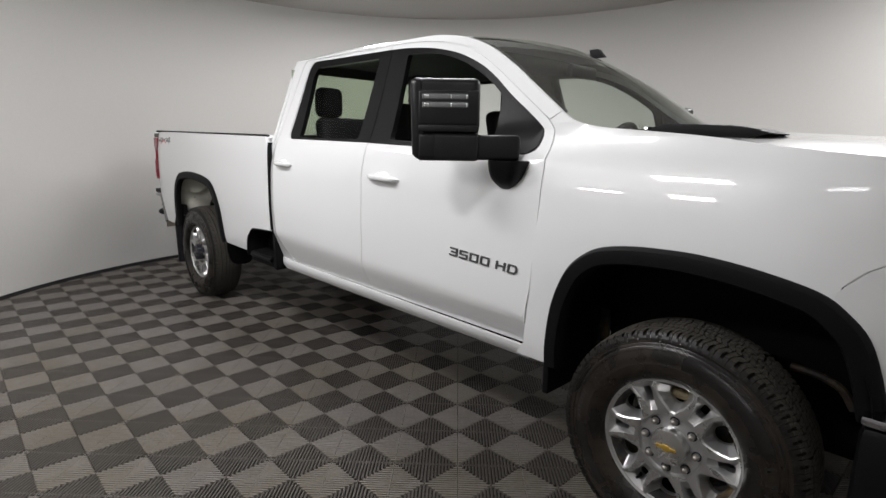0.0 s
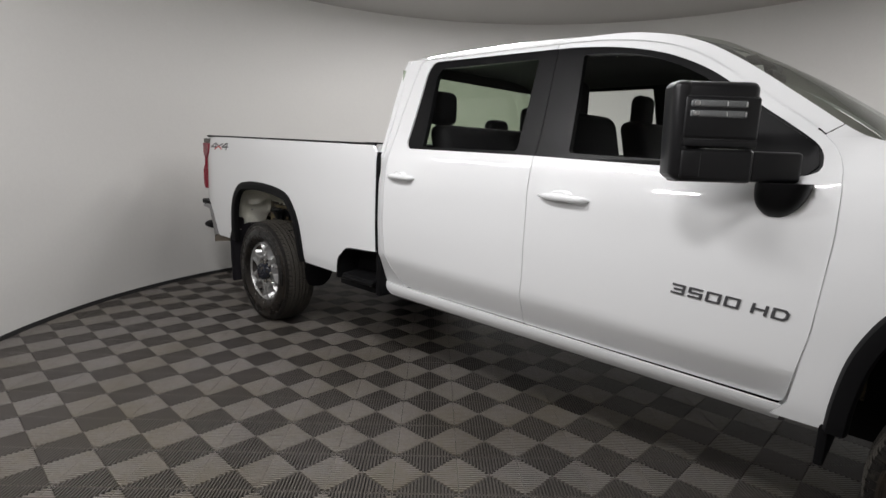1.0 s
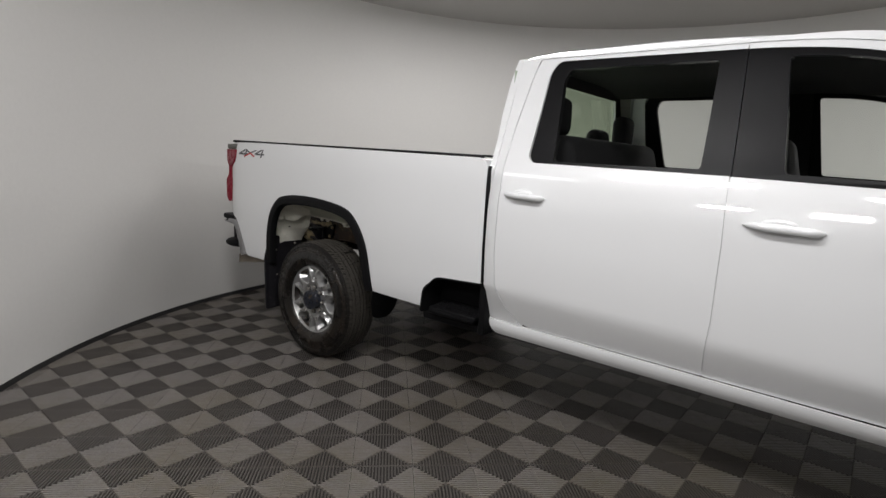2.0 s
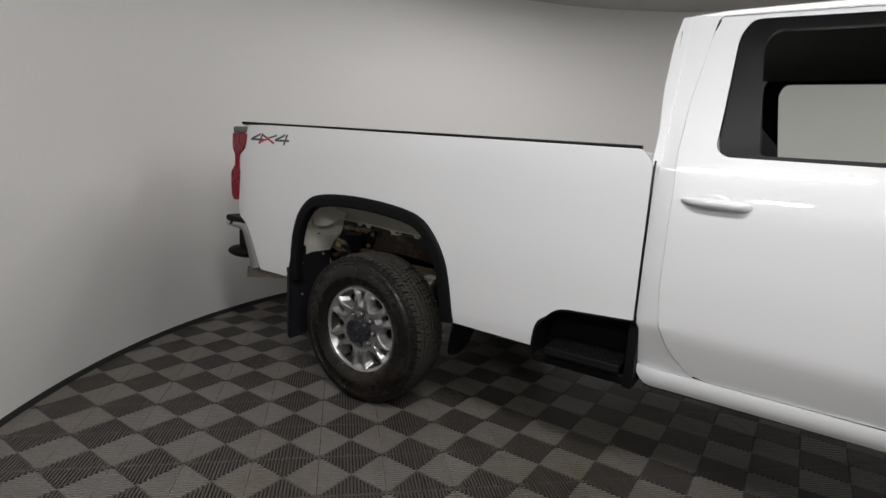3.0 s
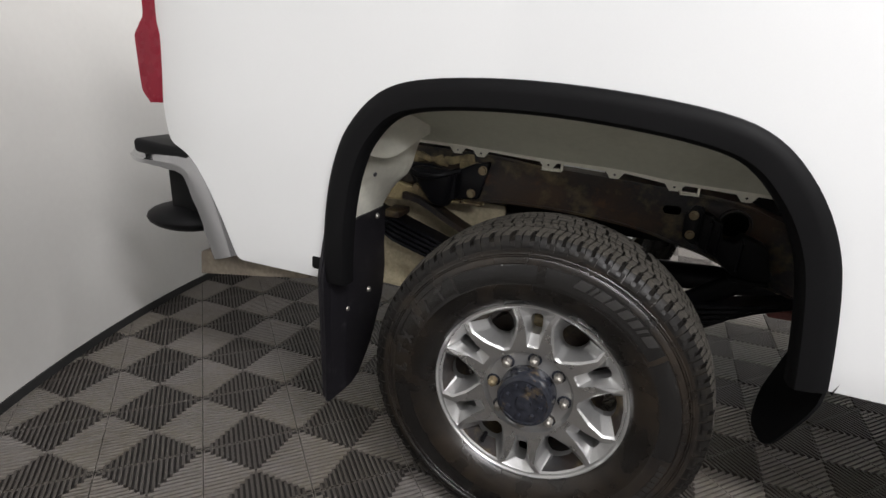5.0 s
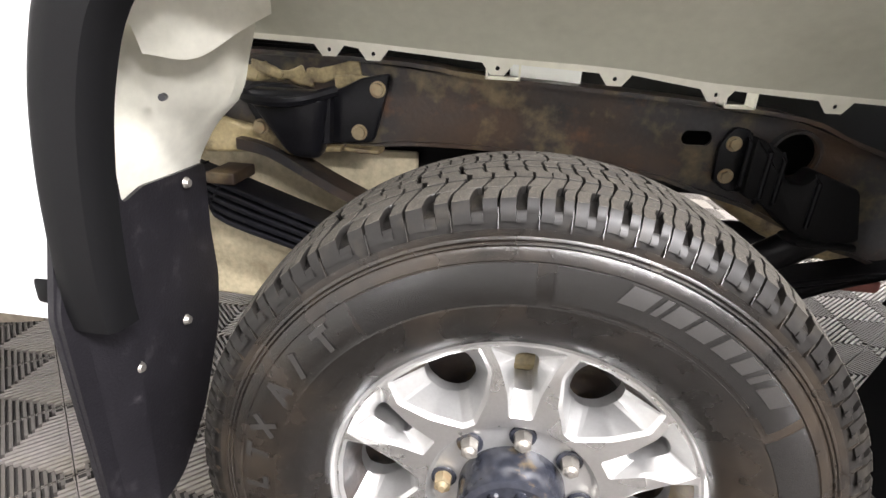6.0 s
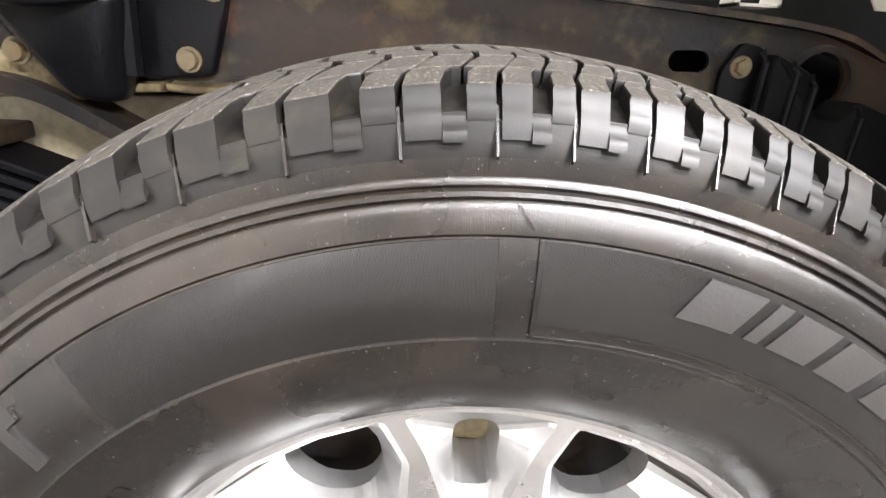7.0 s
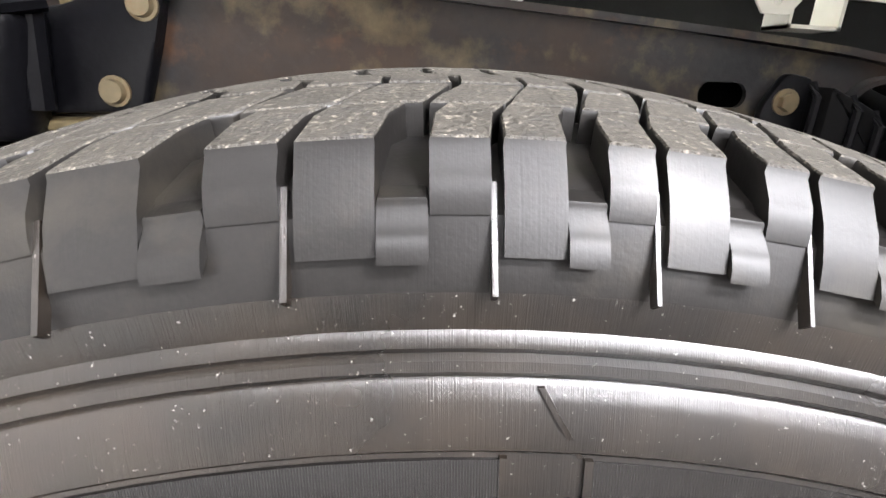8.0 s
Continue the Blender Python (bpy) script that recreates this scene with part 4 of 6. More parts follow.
    letters = {"L": [(0, 1, 0, 0), (-0.1, 0.08, 0.6, 0.08)], "T": [(0, 0.92, 0.8, 0.92), (0.4, 0.9, 0.4, 0)], "X": [(0, 0, 0.7, 1), (0, 1, 0.7, 0)],
               "A": [(0, 0, 0.38, 1), (0.38, 1, 0.76, 0), (0.18, 0.3, 0.6, 0.3)], "/": [(0, 0, 0.4, 1)]}
    for ch, t in (("L", -89), ("T", -81.5), ("X", -73.8), ("A", -63.5), ("/", -54.5), ("T", -46.5)):
        for st in letters[ch]:
            stroke(t, 0.030, *st, w=0.24)
    plate(-36, -0.6, 0.302, 0.3455, 0.0009, tone=4)
    for t, wide in ((14.3, 5.0), (20.4, 1.3), (22.6, 4.0), (27.6, 4.2), (33.2, 3.6), (38.2, 3.2), (42.6, 1.3), (45.6, 5.0)):   # the maker's name, as plain bars
        plate(t, t + wide, 0.3235, 0.3435, 0.0016, 2, 0.016, 2)
    plate(2.1, 2.4, 0.302, 0.346, 0.0012, 1)
    plate(-0.8, -0.55, 0.302, 0.346, 0.0012, 1)
    plate(2.3, 55, 0.3015, 0.3028, 0.0012)
    plate(9, 55, 0.3065, 0.3076, 0.0010)
    plate(2.4, 55, 0.3085, 0.3455, 0.0005, tone=4)
    plate(1.10, 1.32, 0.3462, 0.3602, 0.0008, 1, -0.013)   # slanted moulding seam
    plate(57, 100, 0.302, 0.3455, 0.0009, tone=4)
    plate(-160, -97, 0.302, 0.3455, 0.0009, tone=4)
    for k in range(7):
        plate(102.5 + 3.0 * k, 104.6 + 3.0 * k, 0.327, 0.342, 0.0020, 1, 0.0, 2)
    for k in range(10):
        plate(-62 + 2.0 * k, -60.8 + 2.0 * k, 0.270, 0.276, 0.0006, 1)
    for v in verts:
        v.z = max(v.z, -HUB_Z + 0.0005)
    made = []
    for name, lo, hi in (("tyre", 0, first), ("tread_rubber", first, second), ("tyre_lettering", second, len(faces))):
        used = sorted({v for f in faces[lo:hi] for v in f})
        where = {v: k for k, v in enumerate(used)}
        me = bpy.data.meshes.new(name)
        me.from_pydata([verts[v] for v in used], [], [tuple(where[v] for v in f) for f in faces[lo:hi]])
        for m in (RUBBER, TREAD, RUBBER_MATT, LUG, RIBBED):
            me.materials.append(m)
        me.polygons.foreach_set("material_index", mats[lo:hi])
        me.polygons.foreach_set("use_smooth", [True] * (hi - lo))
        me.update()
        me.set_sharp_from_angle(angle=radians(48 if name == "tread_rubber" else 28))
        made.append(me)
    return made


def polar(r, deg):
    return Vector((r * math.sin(radians(deg)), r * math.cos(radians(deg))))


def rim_mesh():
    """A six-fold alloy wheel: faceted pockets between the spokes, six wide ones and six narrow ones."""
    bm = bmesh.new()
    OUT, INN, N = 0.2315, 0.112, 96
    def face_a(r):
        return 0.096 + 0.010 * math.sin(max(0.0, min(1.0, (r - 0.112) / 0.12)) * math.pi * 0.5) - 0.006 * max(0.0, (r - 0.20) / 0.03)
    def vert(p, drop=0.0):
        return bm.verts.new((p.x, -(face_a(p.length) - drop), p.y))
    edges = []
    def loop(vs):
        return [bm.edges.new((vs[i], vs[(i + 1) % len(vs)])) for i in range(len(vs))]
    outer = [vert(polar(OUT, 360 * k / N)) for k in range(N)]
    inner = [vert(polar(INN, 360 * k / 48)) for k in range(48)]
    edges += loop(outer) + loop(inner)
    pockets = []
    for s in range(6):
        base = 60 * s
        wide = [(0.121, 26.0), (0.121, 34.0), (0.158, 45.0), (0.200, 48.6), (0.2285, 46.0), (0.2300, 36), (0.2300, 24), (0.2285, 14.0), (0.200, 11.4), (0.158, 15.0)]
        hole = [(0.146, 27.0), (0.146, 33.0), (0.160, 39.0), (0.184, 40.5), (0.203, 38.5), (0.209, 33.5), (0.209, 26.5), (0.203, 21.5), (0.184, 19.5), (0.160, 21.0)]
        slim = [(0.127, -6.5), (0.127, 6.5), (0.165, 6.8), (0.205, 8.8), (0.2285, 11.2), (0.2300, 4), (0.2300, -4), (0.2285, -11.2), (0.205, -8.8), (0.165, -6.8)]
        slot = [(0.156, -4.4), (0.156, 4.4), (0.170, 4.6), (0.196, 4.2), (0.207, 3.9), (0.210, 1.5), (0.210, -1.5), (0.207, -3.9), (0.196, -4.2), (0.170, -4.6)]
        for big, small, drop, lip in ((wide, hole, 0.046, 0.0055), (slim, slot, 0.022, 0.004)):
            def place(q):
                return polar(q[0], base + q[1])
            mid = sum((place(q) for q in big), Vector((0, 0))) / len(big)
            top = rounded([place(q) for q in big], 0.004, 2)
            pockets.append((top, [p + (mid - p).normalized() * lip for p in top], rounded([place(q) for q in small], 0.007, 2), drop))
    for top, step, small, drop in pockets:
        a = [vert(p) for p in top]
        edges += loop(a)
        b = [vert(p, 0.0045) for p in step]
        c = [bm.verts.new((p.x, -(face_a(p.length) - drop), p.y)) for p in small]
        d = [bm.verts.new((p.x, -0.038, p.y)) for p in small]
        n = len(a)
        for lo, hi in ((a, b), (b, c), (c, d)):
            for i in range(n):
                bm.faces.new((lo[i], lo[(i + 1) % n], hi[(i + 1) % n], hi[i]))
    before = set(bm.faces)
    bmesh.ops.triangle_fill(bm, use_beauty=True, use_dissolve=False, edges=edges)
    for f in bm.faces:
        if f not in before:
            f.material_index = 2
    # flange and barrel
    ring = [(OUT, face_a(OUT)), (0.2345, 0.101), (0.2375, 0.1055), (0.2415, 0.1065), (0.2435, 0.104), (0.2435, 0.096), (0.238, 0.090), (0.222, 0.075), (0.214, 0.03), (0.214, -0.06), (0.235, -0.095), (0.243, -0.10)]
    tmp = lathe([(r, -a) for r, a in ring], N)
    hub = lathe([(INN, -face_a(INN)), (0.108, -0.088), (0.104, -0.084), (0.064, -0.082), (0.060, -0.070)], 48)
    for extra in (tmp, hub):
        me = bpy.data.meshes.new("tmp")
        extra.to_mesh(me)
        extra.free()
        bm.from_mesh(me)
        bpy.data.meshes.remove(me)
    return bm


def hexnut(bm, x, z, y0, y1, r):
    add_cyl(bm, (x, y0, z), (x, y1, z), r, r * 0.92, sides=6)
    add_cyl(bm, (x, y1 + 0.001, z), (x, y1 - 0.004, z), r * 0.8, r * 0.35, sides=12)


TYRE_ME = tyre_mesh()
rim_bm = rim_mesh()
bmesh.ops.recalc_face_normals(rim_bm, faces=rim_bm.faces)
RIM_ME = bpy.data.meshes.new("rim")
rim_bm.to_mesh(RIM_ME)
rim_bm.free()
RIM_ME.materials.append(PAINTED_ALLOY)
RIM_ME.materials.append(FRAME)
RIM_ME.materials.append(MACHINED)
for f in RIM_ME.polygons:   # the barrel behind the spokes takes the darker frame material
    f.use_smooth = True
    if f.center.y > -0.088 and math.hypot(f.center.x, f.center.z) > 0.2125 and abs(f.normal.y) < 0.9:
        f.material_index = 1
RIM_ME.set_sharp_from_angle(angle=radians(14))
for tag, x, side in (("rear", 0.0, -1), ("front", 4.369, -1), ("rear", 0.0, 1), ("front", 4.369, 1)):
    wheel = new("wheel")
    wheel.parent = truck
    wheel.matrix_basis = pose(x, side * WHEEL_Y, HUB_Z, 0, 0, 0 if side < 0 else 180)
    tagged(wheel, "alloy wheel with a black all-terrain tyre")
    for nm, me in (("tyre", TYRE_ME[0]), ("tread_rubber", TYRE_ME[1]), ("tyre_lettering", TYRE_ME[2]), ("rim", RIM_ME)):
        o = new(nm, me)
        o.parent = wheel
        o.matrix_basis = pose(0, 0, 0, 0, (30 if nm == "rim" else 165) if tag == "front" else 0, 0)
        if nm == "tread_rubber":
            tagged(o, "dusty all-terrain tread blocks", kind="stuff")
        if nm == "tyre_lettering":
            tagged(o, "low moulded marks on the sidewall", kind="stuff")
    for k in range(8):
        a = radians(4.3 + 45 * k)
        bm = bmesh.new()
        hexnut(bm, 0.09 * math.sin(a), 0.09 * math.cos(a), -0.080, -0.102, 0.0125)
        # dark ring stands in for the shaded recess round the nut
        seat_bm = lathe([(0.0175, -0.0850), (0.0165, -0.0866), (0.0120, -0.0866)], 16)
        bmesh.ops.transform(seat_bm, matrix=Matrix.Translation((0.09 * math.sin(a), 0, 0.09 * math.cos(a))), verts=seat_bm.verts)
        part("nut_recess_shade", seat_bm, GREASE, wheel)
        part("lug_nut", bm, BOLT if (k == 6 and tag == "rear") else STEEL, wheel, smooth=False)
    if tag == "rear":
        part("hub_cap", lathe([(0.070, -0.080), (0.069, -0.128), (0.066, -0.136), (0.058, -0.139), (0.056, -0.136), (0.0005, -0.136)], 40), GREASE, wheel, "dark greasy axle hub")
        bm = bmesh.new()
        for k in range(8):
            a = radians(12 + 45 * k)
            add_cyl(bm, (0.043 * math.sin(a), -0.134, 0.043 * math.cos(a)), (0.043 * math.sin(a), -0.144, 0.043 * math.cos(a)), 0.0085, 0.007, sides=10)
        add_cyl(bm, (0, -0.134, 0), (0, -0.142, 0), 0.020, 0.017, sides=20)
        part("hub_bolts", bm, GREASE, wheel)
    else:
        part("hub_cap", lathe([(0.064, -0.080), (0.064, -0.112), (0.060, -0.118), (0.030, -0.122), (0.0005, -0.123)], 40), ALLOY, wheel, "silver centre cap")
        bm = bmesh.new()
        add_box(bm, (-0.034, -0.1265, -0.006), (0.034, -0.1205, 0.006), 0.001)
        add_box(bm, (-0.011, -0.1270, -0.011), (0.011, -0.1205, 0.011), 0.001)
        part("emblem", bm, GOLD, wheel, "gold emblem")
    va = radians(-150)
    part("valve_stem", add_cyl(bmesh.new(), (0.205 * math.sin(va), -0.060, 0.205 * math.cos(va)), (0.203 * math.sin(va), -0.098, 0.203 * math.cos(va)), 0.006, 0.0045, sides=10), BLACK, wheel, "black valve stem")
    part("brake_disc", lathe([(0.178, 0.035), (0.178, 0.0), (0.10, -0.005), (0.06, -0.034)], 48), FRAME, wheel, "rusty brake disc")
    caliper = smooth_line([(0.168 * math.sin(radians(a)), -0.02, 0.168 * math.cos(radians(a))) for a in range(-18, 15, 6)], 2)
    part("brake_caliper", tube(caliper, 0.022, 10, 0.9), WAX, wheel, "dusty beige brake caliper")

# ---- mirrors, badges, lamps, bumpers, steps ----
def blob(lo, hi, bevel=0.02, segments=3):
    return add_box(bmesh.new(), lo, hi, bevel, None, segments)


def taper(bm, f):
    for v in bm.verts:
        v.co = Vector(f(v.co))
    return bm


for s in (-1, 1):
    mirror = new("door_mirror")
    mirror.parent = truck
    tagged(mirror, "large black towing mirror with clear signal lamps")
    # head: a tall box whose outer end is swept back; local x runs outwards along its face
    out_x, out_y, in_x, in_y = 3.325, 1.265, 3.530, 1.075
    ux, uy = Vector((out_x - in_x, out_y - in_y)).normalized()
    frame_m = Matrix(((ux, uy, 0, in_x), (s * uy, -s * ux, 0, s * in_y), (0, 0, 1, 0), (0, 0, 0, 1)))
    length = math.hypot(out_x - in_x, out_y - in_y)

    def on_head(bm):
        bmesh.ops.transform(bm, matrix=frame_m, verts=bm.verts)
        return bm
    part("housing", on_head(blob((-0.003, -0.10, 1.476), (length - 0.01, 0.008, 1.692), 0.026, 4)), SHELL_BLACK, mirror)
    cap = blob((length - 0.062, -0.10, 1.362), (length + 0.002, 0.012, 1.6925), 0.026, 4)
    for v in cap.verts:   # lower outer corner swept inwards
        v.co.x -= 0.7 * max(0.0, 1.40 - v.co.z) * (1.0 if v.co.x > length - 0.03 else 0.0)
    part("outer_cap", on_head(cap), SHELL_BLACK, mirror)
    part("panel_groove", on_head(blob((-0.001, -0.02, 1.478), (length - 0.0285, 0.0128, 1.6455), 0.010, 2)), RUBBER_TRIM, mirror)
    part("face_panel", on_head(blob((0.0, -0.02, 1.506), (length - 0.0325, 0.0165, 1.6420), 0.009, 3)), SHELL_BLACK, mirror)
    part("lower_lip", on_head(blob((0.0, -0.02, 1.480), (length - 0.0345, 0.0185, 1.5045), 0.005, 2)), SHELL_BLACK, mirror)
    part("lower_housing", on_head(blob((-0.002, -0.10, 1.363), (length - 0.0345, 0.014, 1.474), 0.016, 4)), SHELL_BLACK, mirror)
    part("corner_cover", on_head(blob((length - 0.105, -0.06, 1.374), (length - 0.0345, 0.017, 1.470), 0.010, 3)), SHELL_BLACK, mirror, "satin dark corner cover")
    for z0 in (1.6175, 1.5850):
        strip = part("signal_lamp", on_head(blob((0.043, 0.006, z0 - 0.0120), (length - 0.049, 0.0205, z0 + 0.0120), 0.007, 3)), CLEAR_LENS, mirror, "clear signal lamp strip")
        for at in (0.048, 0.110, length - 0.078):
            wide = 0.006 if at < 0.2 else 0.020
            part("reflector", on_head(blob((at, 0.012, z0 - 0.008), (at + wide, 0.0222, z0 + 0.008), 0.003, 2)), ALLOY, strip, "bright reflector in the lamp")
    arm = blob((-0.17, -0.055, 1.368), (0.02, 0.004, 1.470), 0.014, 3)
    part("arm", on_head(arm), SHELL_BLACK, mirror)
    pod, rows = bmesh.new(), []
    for k in range(11):   # flat top, sides drawn in towards a rounded foot
        v = k / 10
        size = (0.97 if k == 0 else 1.0) * (1 - 0.16 * v) * (1 - v ** 4 * 0.72)
        row = []
        for w in range(24):
            a = 2 * math.pi * w / 24
            ca, sa = math.cos(a), math.sin(a)
            row.append(pod.verts.new((3.612 - 0.018 * v + 0.084 * size * math.copysign(abs(ca) ** 0.6, ca), s * (0.968 - 0.02 * v + 0.078 * size * math.copysign(abs(sa) ** 0.6, sa)), 1.368 - 0.122 * v)))
        rows.append(row)
    for a, b in zip(rows, rows[1:]):
        for w in range(24):
            pod.faces.new((a[w], a[(w + 1) % 24], b[(w + 1) % 24], b[w]))
    pod.faces.new(rows[0])
    pod.faces.new(rows[-1])
    part("pod", pod, GLOSSBLACK, mirror, "rounded black pod under the arm")
    glass_bm = on_head(box((0.02, -0.112, 1.49), (length - 0.02, -0.104, 1.67), 0.003))
    part("mirror_glass", glass_bm, MIRROR, mirror)
    # black sail plate in the front corner of the door window
    part("sail_plate", panel(rounded([(3.45, 1.412), (3.66, 1.396), (3.69, 1.43), (3.665, 1.50), (3.50, 1.61), (3.45, 1.640)], 0.01), lambda x, z: door_y(x, z) - 0.002, s, 0.1, 0.05, 0.02), GLOSSBLACK, truck, "black plate in the window corner")


def letters_on(strokes, origin, scale, slope, depth_at, mat, w=0.16, lift=0.006, lean=0.25, tall=1.0):
    """Block letters standing on the body side; strokes in letter heights."""
    bm = bmesh.new()
    for x0, z0, x1, z1 in strokes:
        d = Vector((x1 - x0, z1 - z0))
        n = Vector((-d.y, d.x)).normalized() * w / 2
        e = d.normalized() * w * 0.35
        rings = []
        for lo in (0.0, lift):
            ring = []
            for px, pz in ((x0 - e.x + n.x, z0 - e.y + n.y), (x0 - e.x - n.x, z0 - e.y - n.y), (x1 + e.x - n.x, z1 + e.y - n.y), (x1 + e.x + n.x, z1 + e.y + n.y)):
                x = origin[0] + scale * (px + lean * pz)
                z = origin[1] + scale * tall * pz + slope * (x - origin[0])
                ring.append(bm.verts.new((x, -(depth_at(x, z) - 0.002 + lo), z)))
            rings.append(ring)
        bm.faces.new(rings[1])
        for k in range(4):
            bm.faces.new((rings[0][k], rings[0][(k + 1) % 4], rings[1][(k + 1) % 4], rings[1][k]))
    return bm


def spread(chars, step):
    shapes = {"3": [(0, 1, 0.9, 1), (0.2, 0.5, 0.9, 0.5), (0, 0, 0.9, 0), (0.9, 1, 0.9, 0)], "5": [(0.9, 1, 0, 1), (0, 1, 0, 0.5), (0, 0.5, 0.9, 0.5), (0.9, 0.5, 0.9, 0), (0.9, 0, 0, 0)],
              "0": [(0, 0, 0, 1), (0, 1, 0.9, 1), (0.9, 1, 0.9, 0), (0.9, 0, 0, 0)], "H": [(0, 0, 0, 1), (0.9, 0, 0.9, 1), (0, 0.5, 0.9, 0.5)],
              "D": [(0, 0, 0, 1), (0, 1, 0.7, 1), (0.7, 1, 0.9, 0.75), (0.9, 0.75, 0.9, 0.25), (0.9, 0.25, 0.7, 0), (0.7, 0, 0, 0)],
              "4": [(0.75, 0, 0.75, 1), (0.75, 1, 0, 0.35), (0, 0.35, 1.05, 0.35)], "X": [(0, 0, 1.0, 1), (0, 1, 1.0, 0)]}
    out, x = [], 0.0
    for c in chars:
        if c != " ":
            out += [(a + x, b, d + x, e) for a, b, d, e in shapes[c]]
            x += step
        else:
            x += step * 0.6
    return out


# 3500 HD on the front door, 4X4 on the bed side
for text, first in (("3500", 3.285), ("HD", 3.570)):
    for k, c in enumerate(text):
        start = first + 0.047 * 1.38 * k
        part("door_badge", letters_on(spread(c, 1.38), (start, 0.922 - 0.06 * (start - 3.285)), 0.047, -0.06, door_y, GREY_BADGE, 0.21, 0.007, 0.12, 0.70), GREY_BADGE, bpy.data.objects["front_door"],
             "dark " + c + " of the 3500 HD badge")
FOUR = [(0.80, -0.1, 1.0, 1.05), (0.62, 1.0, -0.55, 0.42), (-0.55, 0.36, 1.35, 0.36)]
for start in (-0.922, -0.698):
    part("bed_decal", letters_on(FOUR, (start, 1.396), 0.060, 0.0, bed_y, GREY_BADGE, 0.26, 0.003, 0.1, 0.80), GREY_BADGE, truck, "dark 4 of the 4X4 decal")
part("bed_decal", letters_on([(-0.1, 0, 1.05, 0.55), (1.05, 0.55, 2.0, 0.02)], (-0.868, 1.395), 0.062, 0.0, bed_y, RED_BADGE, 0.24, 0.0036, 0.1, 0.75), RED_BADGE, truck, "red lower half of the X decal")
part("bed_decal", letters_on([(0.15, 1.0, 1.0, 0.58), (1.0, 0.58, 2.2, 1.0)], (-0.868, 1.395), 0.062, 0.0, bed_y, GREY_BADGE, 0.22, 0.0030, 0.1, 0.75), GREY_BADGE, truck, "dark upper half of the X decal")

# tail lamps: wide head, narrow waist, long foot, wrapped round the bed corner
for s in (-1, 1):
    lamp_bm = bmesh.new()
    AHEAD = curve([(1.02, -1.122), (1.035, -1.112), (1.06, -1.108), (1.20, -1.096), (1.235, -1.104), (1.30, -1.103), (1.325, -1.078), (1.352, -1.030), (1.40, -1.008), (1.445, -1.014)])
    REAR = curve([(1.02, -1.170), (1.06, -1.197), (1.19, -1.200), (1.225, -1.178), (1.25, -1.160), (1.31, -1.158), (1.335, -1.174), (1.37, -1.184), (1.445, -1.180)])
    low, rows = [], [1.021 + 0.424 * k / 44 for k in range(45)]
    for z in rows:
        ahead, rear = AHEAD(z), REAR(z)
        low.append([(rear + 0.01, 0.80), (rear, 0.905), (rear + 0.008, 0.938), (rear + 0.024, 0.953), (ahead - 0.012, bed_y(ahead - 0.012, z) + 0.010), (ahead, bed_y(ahead, z) - 0.002)])
    grid = [[lamp_bm.verts.new((x, s * y, z)) for x, y in row] for row, z in zip(low, rows)]
    for a, b in zip(grid, grid[1:]):
        for k in range(len(a) - 1):
            lamp_bm.faces.new((a[k], a[k + 1], b[k + 1], b[k]))
    lamp_bm.faces.new(grid[0])
    lamp_bm.faces.new(grid[-1])
    part("tail_lamp", lamp_bm, RED, truck, "red tail lamp with a narrow waist")
    part("bed_corner_cap", blob((-1.165, s * 0.84, 1.447), (-1.025, s * 0.945, 1.488), 0.010), GREY_CAP, truck, "pale grey cap over the tail lamp")

# rear bumper: chrome bar with wrapped ends, dark step pads
part("rear_bumper", blob((-1.42, -0.56, 0.66), (-1.24, 0.56, 0.865), 0.03), CHROME, truck, "chrome rear bumper")
for s in (-1, 1):
    strip = smooth_line([(-1.36, 0.860), (-1.24, 0.868), (-1.12, 0.880), (-1.02, 0.876), (-0.958, 0.815), (-0.914, 0.720), (-0.880, 0.612)], 4)
    bm, rows = bmesh.new(), []
    for i, p in enumerate(strip):
        t = (strip[min(i + 1, len(strip) - 1)] - strip[max(i - 1, 0)]).normalized()
        n = Vector((t.y, -t.x))
        k = i / (len(strip) - 1)
        width = 0.042 + 0.070 * min(1.0, max(0.0, k - 0.25) * 2.2)
        yy = 0.962 - 0.9 * max(0.0, -1.17 - p.x) ** 1.3
        row = []
        for d, o in ((-0.01, -0.05), (-0.006, -0.012), (0.012, 0.002), (width * 0.35, 0.012), (width * 0.65, 0.008), (width - 0.014, -0.010), (width, -0.030), (width, -0.07)):
            q = p + d * n
            row.append(bm.verts.new((q.x, s * (yy + o), q.y)))
        rows.append(row)
    for a, b in zip(rows, rows[1:]):
        for k in range(len(a) - 1):
            bm.faces.new((a[k], a[k + 1], b[k + 1], b[k]))
    part("bumper_end", bm, CHROME, truck, "chrome bumper end that curls down")
    part("bumper_pad", taper(blob((-1.235, 0.70, 0.872), (-1.025, 0.958, 0.915), 0.014), lambda c: (c.x, s * c.y, c.z - 0.20 * max(0.0, c.x + 1.12))), BLACK, truck, "black step pad on the bumper")
    bm = bmesh.new()
    bmesh.ops.create_uvsphere(bm, u_segments=24, v_segments=12, radius=1.0)
    bmesh.ops.transform(bm, matrix=Matrix.Translation((-1.150, s * 0.86, 0.668)) @ Matrix.Diagonal((0.135, 0.105, 0.042, 1)), verts=bm.verts)
    part("corner_step", bm, BLACK, truck, "black rounded corner step")
    part("bumper_bracket", blob((-1.175, s * 0.82, 0.66), (-1.035, s * 0.90, 0.84), 0.01), BLACK, truck)
